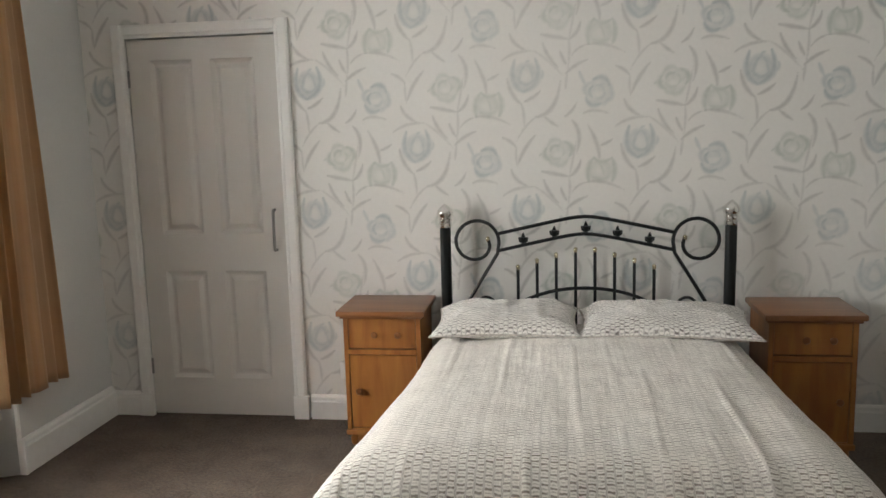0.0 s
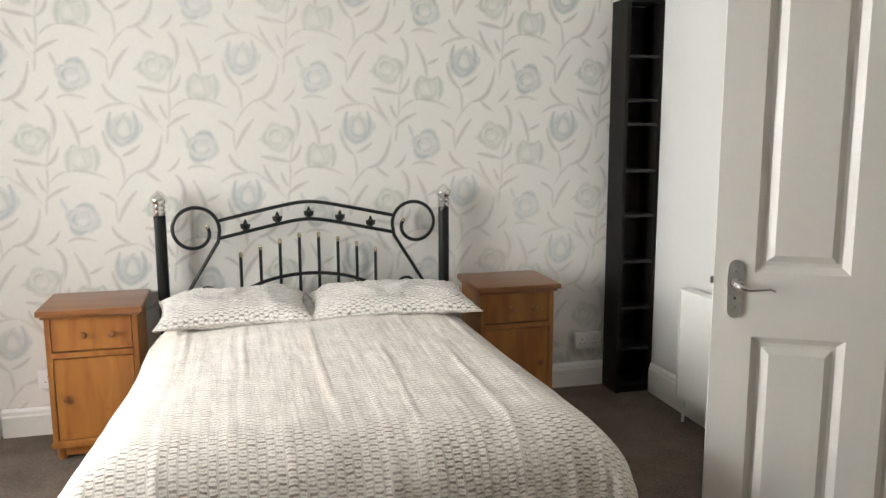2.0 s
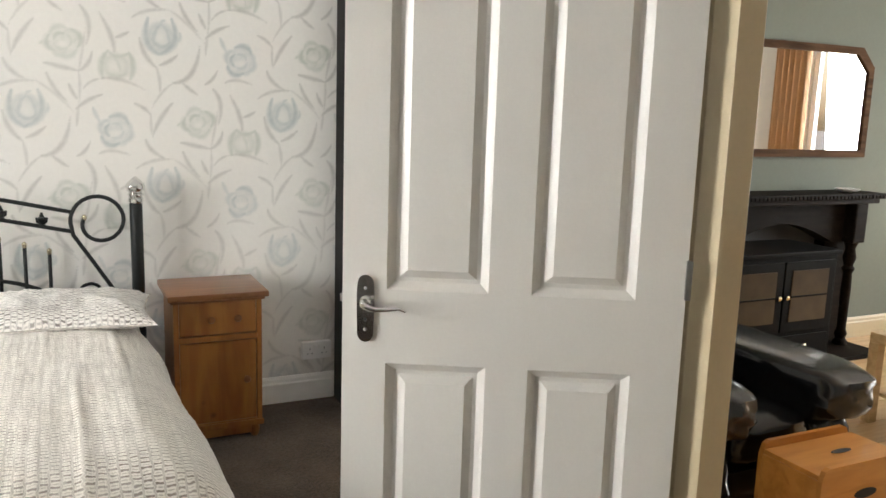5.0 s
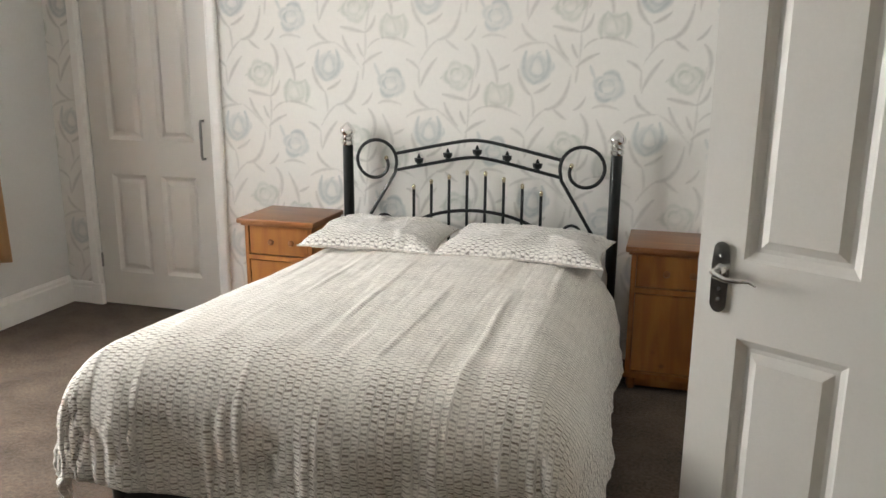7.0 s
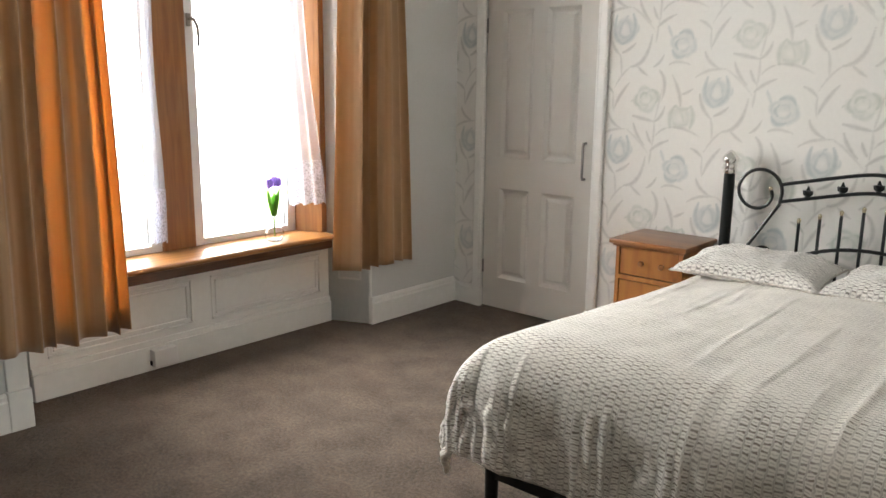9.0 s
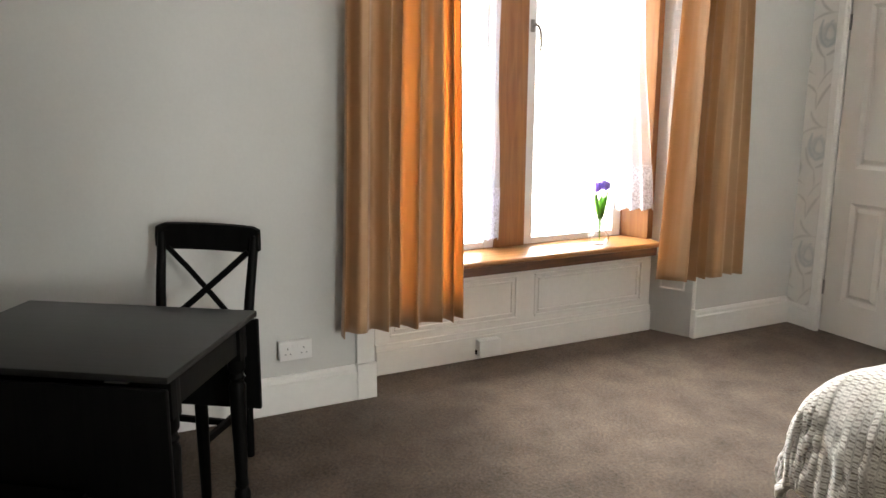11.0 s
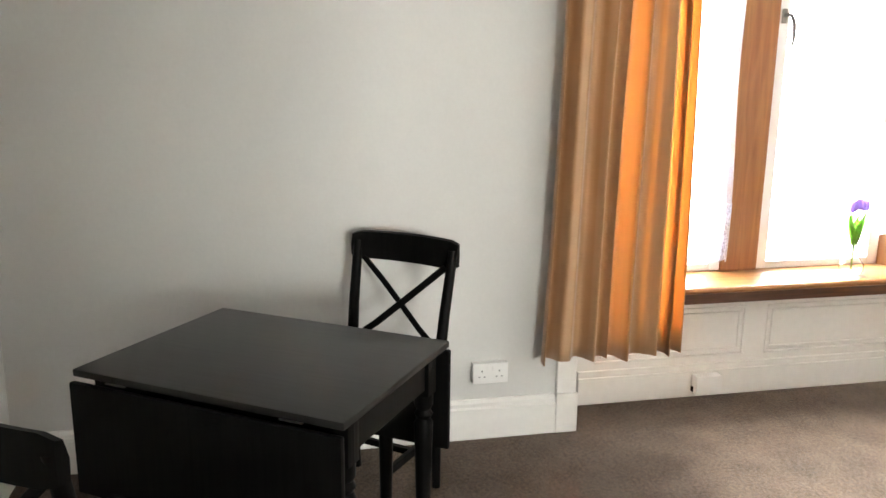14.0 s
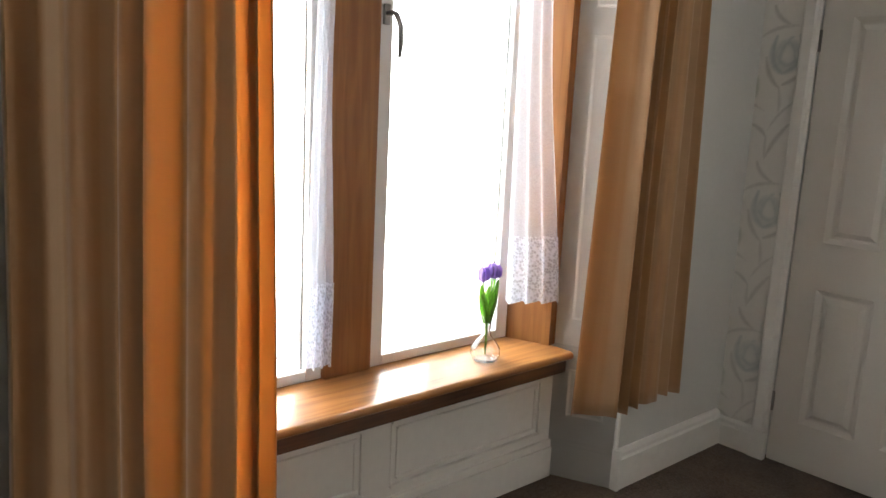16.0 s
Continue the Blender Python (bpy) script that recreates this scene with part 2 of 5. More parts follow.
# the sill wood darkened: the shade below the sill is in this colour
FASCIA = wood("shaded_fascia_wood", (0.055, 0.020, 0.008), (0.11, 0.042, 0.016), "Y", 0.3, 20, 3.0, 0.4)
OAK_SILL = wood("varnished_sill_wood", (0.24, 0.095, 0.026), (0.40, 0.185, 0.06), "Y", 0.30, 20, 3.0, 0.35)
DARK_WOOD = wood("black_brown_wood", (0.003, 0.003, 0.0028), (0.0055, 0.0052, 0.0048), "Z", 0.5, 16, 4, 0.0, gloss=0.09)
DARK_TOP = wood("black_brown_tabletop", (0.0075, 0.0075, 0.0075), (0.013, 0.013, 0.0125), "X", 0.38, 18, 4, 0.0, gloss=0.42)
SHELF_BLACK = wood("black_shelf_laminate", (0.005, 0.004, 0.0038), (0.010, 0.0085, 0.0075), "Z", 0.55, 18, 4, 0.0, gloss=0.2)
SHELF_FACE = material("black_shelf_board", (0.009, 0.0086, 0.0082), 0.45, scale=30, vary=0.2, gloss=0.5)
IRON = material("black_enamelled_steel", (0.007, 0.0085, 0.0085), 0.3, 0.0, 50, 0.15, gloss=0.4)
CHROME = material("chrome", (0.78, 0.77, 0.75), 0.12, 1.0, 40, 0.05)
BRASS = material("pale_brass", (0.72, 0.64, 0.46), 0.2, 1.0, 40, 0.08)
STEEL = material("brushed_steel", (0.30, 0.29, 0.28), 0.32, 1.0, 60, 0.1)
DUVET = cloth_print("printed_duvet_cotton", (0.86, 0.815, 0.745), (0.20, 0.160, 0.125), (0.0240, 0.0190))
PILLOWCASE = cloth_print("printed_pillow_cotton", (0.82, 0.785, 0.735), (0.12, 0.100, 0.088), (0.0195, 0.0170))
HEM = material("cream_cotton_hem", (0.53, 0.485, 0.43), 0.9, scale=70, vary=0.5, bump=0.3, big=20)
MATTRESS = material("mattress_ticking", (0.62, 0.60, 0.57), 0.9, scale=80, vary=0.06, bump=0.2)
BED_BASE = material("grey_base_cloth", (0.10, 0.10, 0.105), 0.9, scale=200, vary=0.2)
CURTAIN = curtain_cloth("gold_curtain_satin", (0.39, 0.205, 0.080), (0.47, 0.290, 0.155), (0.86, 0.48, 0.18))
NET = net_cloth("white_net")
LACE = net_cloth("white_lace", 0.45, 0.80, 85)
UPVC = material("white_upvc", (0.80, 0.81, 0.83), 0.25, scale=20, vary=0.02)
PLASTIC = material("white_plastic", (0.84, 0.83, 0.81), 0.35, scale=20, vary=0.02)
DARK_HOLE = material("dark_hole", (0.02, 0.02, 0.02), 0.8)
PANE = glass("window_glass")
CLEAR = glass("vase_glass")
PETAL = thin_plant("purple_tulip_petal", (0.50, 0.36, 0.74), (0.66, 0.48, 0.92))
LEAF = thin_plant("tulip_leaf", (0.20, 0.38, 0.07), (0.40, 0.72, 0.16))
RADIATOR = material("radiator_enamel", (0.76, 0.75, 0.72), 0.3, scale=20, vary=0.03)
GREEN_WALL = material("grey_green_wall_paint", (0.165, 0.185, 0.155), 0.8, scale=50, vary=0.05, bump=0.1)
LAMINATE = wood("pale_laminate_floor", (0.50, 0.30, 0.13), (0.62, 0.41, 0.20), "X", 0.3, 12, 2.5, 0.3)
BIRCH = wood("birch_veneer", (0.46, 0.31, 0.15), (0.60, 0.43, 0.23), "X", 0.35, 10, 2.5, 0.3)
PALE_DOOR = wood("cream_grained_door", (0.60, 0.47, 0.28), (0.68, 0.55, 0.35), "Z", 0.4, 16, 2.5, 0.2)
CHEST = wood("orange_pine_chest", (0.42, 0.160, 0.024), (0.55, 0.240, 0.048), "X", 0.4, 8, 2.5, 0.2)
MANTEL = wood("black_stained_mantel", (0.006, 0.004, 0.003), (0.013, 0.009, 0.0065), "X", 0.55, 12, 3, 0.0, gloss=0.04)
LEATHER = material("black_leather", (0.005, 0.005, 0.006), 0.2, scale=40, vary=0.2, bump=0.35, bump_scale=14, gloss=0.45)
MIRROR = material("mirror_silver", (0.92, 0.92, 0.92), 0.01, 1.0, 10, 0.0)
MIRROR_FRAME = wood("dark_mirror_frame", (0.05, 0.025, 0.013), (0.11, 0.06, 0.03), "X", 0.7, 10, 3, 0.0, gloss=0.05)
STOVE_IRON = material("matt_black_cast_iron", (0.006, 0.0055, 0.005), 0.6, 0.0, 50, 0.2, gloss=0.05)
STOVE_GLASS = material("smoked_stove_glass", (0.06, 0.040, 0.022), 0.4, scale=10, vary=0.3, gloss=0.12)
GROUND = material("outside_ground", (0.24, 0.24, 0.23), 0.9, scale=3, vary=0.2, big=0.05)

# ---- mesh helpers ----


def part(name, bm, mat, parent=None, label="", smooth=False, kind=""):
    """Links a bmesh as one mesh object under a thing or part."""
    me = bpy.data.meshes.new(name)
    bmesh.ops.recalc_face_normals(bm, faces=bm.faces)
    bm.to_mesh(me)
    bm.free()
    if smooth:
        me.shade_smooth()
        me.set_sharp_from_angle(angle=radians(40))
    me.materials.append(mat)
    ob = new(name, me)
    ob.parent = parent
    return tagged(ob, label, kind=kind)


def thing(name, m, label, category, group=""):
    ob = new(name)
    ob.empty_display_size = 0.1
    ob.matrix_world = m
    return tagged(ob, label, category, group)


def structure(name, bm, mat, label="", category="", smooth=False):
    return tagged(part(name, bm, mat, None, label, smooth), label, category, kind="structure")


def box(bm, lo, hi, bevel=0.0, m=None):
    """A box between two corners, its edges rounded by bevel."""
    lo, hi = [min(a, b) for a, b in zip(lo, hi)], [max(a, b) for a, b in zip(lo, hi)]
    vs = [bm.verts.new((x, y, z)) for x in (lo[0], hi[0]) for y in (lo[1], hi[1]) for z in (lo[2], hi[2])]
    fs = [bm.faces.new([vs[i] for i in q]) for q in ((0, 1, 3, 2), (4, 6, 7, 5), (0, 4, 5, 1), (2, 3, 7, 6), (0, 2, 6, 4), (1, 5, 7, 3))]
    if bevel:
        es = list({e for f in fs for e in f.edges})
        r = bmesh.ops.bevel(bm, geom=es, offset=bevel, segments=2, profile=0.6, affect="EDGES")
        vs = list({v for f in r["faces"] for v in f.verts} | {v for v in vs if v.is_valid})
    if m:
        bmesh.ops.transform(bm, matrix=m, verts=vs)
    return vs


def boxes(*specs, bevel=0.0):
    bm = bmesh.new()
    for lo, hi in specs:
        box(bm, lo, hi, bevel)
    return bm


def prism(bm, outline, axis, a, b):
    """A closed outline of (u, v) pushed along an axis from a to b. axis x: u, v are y, z; y: x, z; z: x, y."""
    def at(u, v, w):
        return {"x": (w, u, v), "y": (u, w, v), "z": (u, v, w)}[axis]
    lo, hi = [bm.verts.new(at(u, v, a)) for u, v in outline], [bm.verts.new(at(u, v, b)) for u, v in outline]
    bm.faces.new(lo)
    bm.faces.new(hi[::-1])
    k = len(outline)
    for i in range(k):
        bm.faces.new((lo[i], hi[i], hi[(i + 1) % k], lo[(i + 1) % k]))
    return lo + hi


def tube(bm, points, radius, sides=8, flat=1.0, closed_ends=True):
    """A round bar along a line of points; radius may be a list. flat squeezes it front to back (y)."""
    pts = [Vector(p) for p in points]
    rad = radius if isinstance(radius, (list, tuple)) else [radius] * len(pts)
    rings, up = [], None
    for i, p in enumerate(pts):
        d = (pts[min(i + 1, len(pts) - 1)] - pts[max(i - 1, 0)]).normalized()
        if up is None:
            up = Vector((0, 1, 0)) if abs(d.y) < 0.9 else Vector((1, 0, 0))
        s = d.cross(up).normalized()
        up = s.cross(d).normalized()
        rings.append([bm.verts.new(p + (s * math.cos(a) + up * math.sin(a) * flat) * rad[i]) for a in (2 * math.pi * k / sides for k in range(sides))])
    for a, b in zip(rings, rings[1:]):
        for k in range(sides):
            bm.faces.new((a[k], a[(k + 1) % sides], b[(k + 1) % sides], b[k]))
    if closed_ends:
        bm.faces.new(rings[0][::-1])
        bm.faces.new(rings[-1])


def lathe(bm, profile, centre=(0, 0, 0), sides=16, m=None):
    """A profile of (radius, z) turned round the vertical through centre."""
    cx, cy, cz = centre
    rings, made = [], []
    for r, z in profile:
        ring = [bm.verts.new((cx + max(r, 0.0004) * math.cos(2 * math.pi * k / sides), cy + max(r, 0.0004) * math.sin(2 * math.pi * k / sides), cz + z)) for k in range(sides)]
        rings.append(ring)
        made += ring
    for a, b in zip(rings, rings[1:]):
        for k in range(sides):
            bm.faces.new((a[k], a[(k + 1) % sides], b[(k + 1) % sides], b[k]))
    bm.faces.new(rings[0][::-1])
    bm.faces.new(rings[-1])
    if m:
        bmesh.ops.transform(bm, matrix=m, verts=made)


def sheet(name, fn, nu, nv, mat, parent, label="", thick=0.0, uv=None, kind=""):
    """A smooth sheet fn(u, v) with u, v from 0 to 1; uv(u, v) gives the cloth's own coordinates in metres."""
    me = bpy.data.meshes.new(name)
    vs = [fn(i / nu, j / nv) for j in range(nv + 1) for i in range(nu + 1)]
    fs = [(j * (nu + 1) + i, j * (nu + 1) + i + 1, (j + 1) * (nu + 1) + i + 1, (j + 1) * (nu + 1) + i) for j in range(nv) for i in range(nu)]
    me.from_pydata(vs, [], fs)
    layer = me.uv_layers.new(name="cloth")
    uv = uv or (lambda u, v: (u, v))
    for loop in me.loops:
        k = loop.vertex_index
        layer.data[loop.index].uv = uv((k % (nu + 1)) / nu, (k // (nu + 1)) / nv)
    me.shade_smooth()
    me.materials.append(mat)
    ob = new(name, me)
    ob.parent = parent
    if thick:
        so = ob.modifiers.new("thickness", "SOLIDIFY")
        so.thickness, so.offset = thick, 0
    return tagged(ob, label, kind=kind)


def panelled_leaf(parent, wide, high, thick, panels, mat, label="", name="leaf", deep=0.011, both=True):
    """A moulded door leaf in the local x (width) and z; its face looks to -y at y = 0, the back lies at y = thick. Panels are (x0, x1, z0, z1)."""
    bm = bmesh.new()
    xs = sorted({0.0, wide, *[p[0] for p in panels], *[p[1] for p in panels]})
    zs = sorted({0.0, high, *[p[2] for p in panels], *[p[3] for p in panels]})

    def face(y, sign):
        for x0, x1 in zip(xs, xs[1:]):
            for z0, z1 in zip(zs, zs[1:]):
                if any(p[0] - 1e-6 <= x0 and x1 <= p[1] + 1e-6 and p[2] - 1e-6 <= z0 and z1 <= p[3] + 1e-6 for p in panels):
                    continue
                bm.faces.new([bm.verts.new(c) for c in ((x0, y, z0), (x1, y, z0), (x1, y, z1), (x0, y, z1))])
        for x0, x1, z0, z1 in panels:
            steps = ((0, 0), (0.006, 0.006), (0.020, deep), (0.030, deep), (0.050, 0.003))
            rings = []
            for inset, d in steps:
                rings.append([bm.verts.new(c) for c in ((x0 + inset, y + sign * d, z0 + inset), (x1 - inset, y + sign * d, z0 + inset), (x1 - inset, y + sign * d, z1 - inset), (x0 + inset, y + sign * d, z1 - inset))])
            for a, b in zip(rings, rings[1:]):
                for k in range(4):
                    bm.faces.new((a[k], a[(k + 1) % 4], b[(k + 1) % 4], b[k]))
            bm.faces.new(rings[-1])
    face(0.0, 1)
    if both:
        face(thick, -1)
    else:
        bm.faces.new([bm.verts.new(c) for c in ((0, thick, 0), (wide, thick, 0), (wide, thick, high), (0, thick, high))])
    for a, b in (((0, 0), (0, high)), ((wide, 0), (wide, high)), ((0, 0), (wide, 0)), ((0, high), (wide, high))):
        bm.faces.new([bm.verts.new(c) for c in ((a[0], 0, a[1]), (b[0], 0, b[1]), (b[0], thick, b[1]), (a[0], thick, a[1]))])
    bmesh.ops.remove_doubles(bm, verts=bm.verts, dist=1e-5)
    return part(name, bm, mat, parent, label)

# ---- bedroom: structure ----
XW, XE, YN, YS, TOP = -1.910, 2.385, 4.075, -0.845, 2.70
DOOR_Y0, DOOR_Y1, DOOR_H = 0.90, 1.790, 2.06
CUP_X0, CUP_X1, CUP_H = -1.668, -0.888, 1.968

structure("floor", boxes(((-2.2, YS - 0.1, -0.12), (XE + 0.05, YN + 0.25, 0.0))), CARPET, "dark brown-grey cut-pile bedroom carpet", "carpet")
structure("ceiling", boxes(((-2.7, YS - 0.1, TOP), (XE + 0.1, YN + 0.25, TOP + 0.1))), CEILING_PAINT, "plain white bedroom ceiling", "ceiling")
structure("wall_south", boxes(((XW - 0.02, YS - 0.12, 0), (XE + 0.1, YS, TOP))), WHITE_WALL, "plain off-white painted bedroom wall", "wall")
structure("wall_north", boxes(((XW - 0.02, YN, 0), (CUP_X0 - 0.02, YN + 0.6, TOP)), ((CUP_X1 + 0.02, YN, 0), (XE + 0.1, YN + 0.6, TOP)), ((CUP_X0 - 0.02, YN, CUP_H + 0.02), (CUP_X1 + 0.02, YN + 0.6, TOP)), ((CUP_X0 - 0.02, YN + 0.5, 0), (CUP_X1 + 0.02, YN + 0.6, CUP_H + 0.02))), WHITE_WALL, "papered bedroom wall behind the bed", "wall")
structure("wall_east", boxes(((XE, YS, 0), (XE + 0.1, DOOR_Y0, TOP)), ((XE, DOOR_Y1, 0), (XE + 0.1, YN, TOP)), ((XE, DOOR_Y0, DOOR_H), (XE + 0.1, DOOR_Y1, TOP))), WHITE_WALL, "white painted partition wall with a doorway", "wall")

REC_S = [(XW, 1.322), (-2.15, 1.424), (-2.30, 1.487)]
REC_N = [(XW, 3.288), (-2.15, 3.178), (-2.30, 3.109)]
bm = bmesh.new()
prism(bm, [(XW, YS - 0.12), *REC_S, (-2.70, 1.487), (-2.70, YS - 0.12)], "z", 0, TOP)
prism(bm, [(XW, YN + 0.2), *REC_N, (-2.70, 3.109), (-2.70, YN + 0.2)][::-1], "z", 0, TOP)
prism(bm, [REC_S[0], REC_S[2], (-2.70, 1.487), (-2.70, 3.109), REC_N[2], REC_N[0]], "z", 2.36, TOP)
prism(bm, [(-2.16, 1.43), (-2.70, 1.487), (-2.70, 3.109), (-2.16, 3.17)], "z", 0, 0.50)
structure("wall_west", bm, WHITE_WALL, "plain white painted wall with a deep window recess", "wall")


def print_tile():
    """One repeat of the wallpaper's print, 0.532 m wide and 0.640 m high, as three layers of ink. Each strip hangs half a drop lower than the one before it."""
    W, D, unit = 0.532, 0.640, 1 / 742
    gx, gz = np.meshgrid(np.arange(0, W, 0.002), np.arange(0, D, 0.002))
    ink = {k: np.zeros_like(gx) for k in ("blue", "green", "stem")}

    def around(x, y):
        u = gx - x * unit
        k = np.round(u / W)
        v = gz + y * unit + k * D * 0.5
        return (u - k * W) / unit, -(v - np.round(v / D) * D) / unit

    def petal(layer, x, y, rx, ry, turn, strength):
        """A soft watercolour petal, darker towards its rim."""
        u, v = around(x, y)
        c, q = math.cos(turn), math.sin(turn)
        p, w = (u * c + v * q) / rx, (v * c - u * q) / ry
        rr = np.hypot(p, w)
        val = np.clip((1.08 - rr) / 0.34, 0, 1) * (0.40 + 0.60 * np.clip(rr, 0, 1) ** 2)
        np.maximum(ink[layer], strength * val, out=ink[layer])

    def heart(layer, x, y, rx, ry, strength):
        """A pale place left open in a bloom."""
        u, v = around(x, y)
        ink[layer] *= 1 - strength * np.exp(-((u / rx) ** 2 + (v / ry) ** 2))

    def brush(layer, ax, ay, bx, by, cx, cy, width, strength):
        """A bent brush stroke that swells in the middle."""
        mx, my = (ax + cx) / 2, (ay + cy) / 2
        u, v = around(mx, my)
        for t in np.linspace(0, 1, 24):
            px = (1 - t) ** 2 * ax + 2 * t * (1 - t) * bx + t * t * cx - mx
            py = (1 - t) ** 2 * ay + 2 * t * (1 - t) * by + t * t * cy - my
            w = width * (0.30 + 0.70 * math.sin(math.pi * min(1.0, 0.08 + 0.9 * t)))
            np.maximum(ink[layer], strength * np.clip(1.25 - np.hypot(u - px, v - py) / w, 0, 1), out=ink[layer])

    def rose(layer, x, y, r, turn, strength):
        """A full bloom: a pale body with rings of curved petal edges round a light heart."""
        for m in range(5):
            b = turn + 0.6 + 2 * math.pi * m / 5
            petal(layer, x + r * 0.44 * math.cos(b), y + r * 0.40 * math.sin(b), r * 0.52, r * 0.44, b, strength * (0.62 + 0.2 * math.sin(m * 2.1 + turn)))
        heart(layer, x + r * 0.06, y + r * 0.16, r * 0.36, r * 0.22, 0.85)
        for ring, (k, n) in enumerate(((0.86, 4), (0.50, 3))):
            for m in range(n):
                a = turn + ring * 0.7 + 2 * math.pi * m / n
                h, q = math.pi / n * 0.86, r * k * (0.93 + 0.09 * math.sin(m * 2.3 + turn))
                ends = [(x + q * 0.9 * math.cos(b), y + q * 0.84 * math.sin(b)) for b in (a - h, a + h)]
                top = (x + q * 1.36 * math.cos(a), y + q * 1.26 * math.sin(a))
                brush(layer, *ends[0], *top, *ends[1], r * (0.20 - 0.03 * ring), strength * (0.90 if m % 2 else 0.62))

    # the tulip-shaped bloom
    petal("blue", 0, 8, 48, 52, 0.0, 0.72)
    heart("blue", -2, 6, 20, 26, 0.6)
    for q in ((-8, 58, -62, 30, -38, -50, 15, 0.72), (-8, 58, 66, 30, 34, -52, 15, 0.74), (-22, 30, -26, -20, 4, -34, 11, 0.62), (4, -34, 30, -10, 24, 32, 10, 0.60), (-30, 10, 0, 60, 34, 12, 12, 0.66), (30, 22, 66, 14, 58, -12, 8, 0.5), (-6, -30, 4, -46, 14, -48, 7, 0.5)):
        brush("blue", *q)
    # the rose and the open green bloom
    rose("blue", 248, 66, 60, 0.4, 0.84)
    brush("blue", 205, 40, 190, 10, 186, -5, 8, 0.5)
    rose("green", 503, 34, 58, 1.3, 0.76)
    brush("green", 440, 46, 452, 36, 470, 40, 7, 0.5)
    # the half-open green bloom
    petal("green", 258, -134, 46, 44, 0.0, 0.62)
    heart("green", 252, -132, 20, 18, 0.6)
    for q in ((218, -98, 208, -150, 236, -180, 13, 0.62), (300, -98, 316, -140, 298, -178, 13, 0.64), (236, -180, 262, -150, 298, -178, 11, 0.60), (232, -112, 256, -98, 288, -112, 11, 0.56), (250, -165, 274, -140, 270, -112, 8, 0.48)):
        brush("green", *q)
    for q in ((55, -135, 105, -125, 150, -115, 9), (150, -115, 185, -135, 190, -175, 8), (120, -75, 130, -45, 142, -30, 7), (60, -105, 75, -55, 112, -22, 8), (140, 0, 170, -30, 215, -45, 8), (330, -225, 340, -165, 380, -135, 9), (390, -145, 420, -155, 445, -180, 8), (430, -90, 500, -95, 515, -210, 10)):
        brush("stem", *q, 0.62)
    for q in ((310, -20, 340, -10, 358, 15, 7), (425, -25, 380, 25, 365, 75, 9), (340, 95, 350, 135, 400, 155, 8), (555, -75, 595, -35, 570, 40, 9), (460, -90, 480, -70, 505, -55, 7), (530, -90, 555, -100, 570, -135, 7), (255, -180, 255, -225, 215, -295, 9), (260, -223, 280, -230, 300, -243, 7)):
        brush("stem", *q, 0.60)
    for q in ((215, -95, 270, -105, 340, -65, 7), (200, 140, 230, 120, 290, 143, 7), (-85, -50, -40, -85, 30, -80, 7), (160, -60, 180, -90, 215, -95, 5)):
        brush("stem", *q, 0.52)
    for q in ((150, -115, 165, -185, 175, -245, 4), (150, -115, 155, -70, 145, -5, 4), (145, -5, 140, 30, 138, 55, 4), (380, -135, 390, -95, 388, -60, 5), (430, -90, 390, -65, 360, -5, 4), (358, 15, 356, 55, 362, 85, 4), (30, -80, 80, -50, 135, 15, 4)):
        brush("stem", *q[:6], q[6] + 1.5, 0.46)
    return W, D, ink


def wallpaper(name):
    """A thin sheet of paper on the north wall that carries the print as ink layers."""
    step = 0.0055
    nx, nz = int((XE - XW) / step), int(TOP / step)
    xs, zs = np.linspace(XW, XE, nx + 1), np.linspace(0.10, TOP, nz + 1)
    gx, gz = np.meshgrid(xs, zs)
    W, D, ink = print_tile()
    u = gx - 0.334
    k = np.floor(u / W)
    u = u - k * W
    v = np.mod(gz - 1.722 + k * D * 0.5, D)
    rows, cols = ink["blue"].shape
    ci, ri = np.minimum((u / 0.002).astype(int), cols - 1), np.minimum((v / 0.002).astype(int), rows - 1)
    keep = np.clip(0.80 + 0.2 * np.sin(gx * 1.9 + 1.1) * np.sin(gz * 2.3 + 0.4) + 0.10 * np.sin(gx * 83 + 3 * np.sin(gz * 47)) * np.sin(gz * 71 + 2 * np.sin(gx * 39)), 0.5, 1.0)
    me = bpy.data.meshes.new(name)
    co = np.stack([gx, np.full_like(gx, YN - 0.003), gz], -1).reshape(-1, 3)
    idx = np.arange((nx + 1) * (nz + 1)).reshape(nz + 1, nx + 1)
    quads = np.stack([idx[:-1, :-1], idx[:-1, 1:], idx[1:, 1:], idx[1:, :-1]], -1)
    mx, mz = (gx[:-1, :-1] + step / 2), (gz[:-1, :-1] + step / 2)
    hole = (mx > CUP_X0 - 0.03) & (mx < CUP_X1 + 0.03) & (mz < CUP_H + 0.03)
    quads = quads[~hole].reshape(-1, 4)
    me.vertices.add(len(co))
    me.vertices.foreach_set("co", co.astype(np.float32).ravel())
    me.loops.add(quads.size)
    me.loops.foreach_set("vertex_index", quads.astype(np.int32).ravel())
    me.polygons.add(len(quads))
    me.polygons.foreach_set("loop_start", np.arange(0, quads.size, 4, dtype=np.int32))
    me.update(calc_edges=True)
    for layer in ("blue", "green", "stem"):
        at = me.attributes.new("print_" + layer, "FLOAT", "POINT")
        at.data.foreach_set("value", (ink[layer][ri, ci] * keep).astype(np.float32).ravel())
    me.materials.append(PAPER)
    return tagged(new(name, me), "off-white wallpaper printed with pale blue and green roses", "wallpaper", kind="structure")


wallpaper("wallpaper")


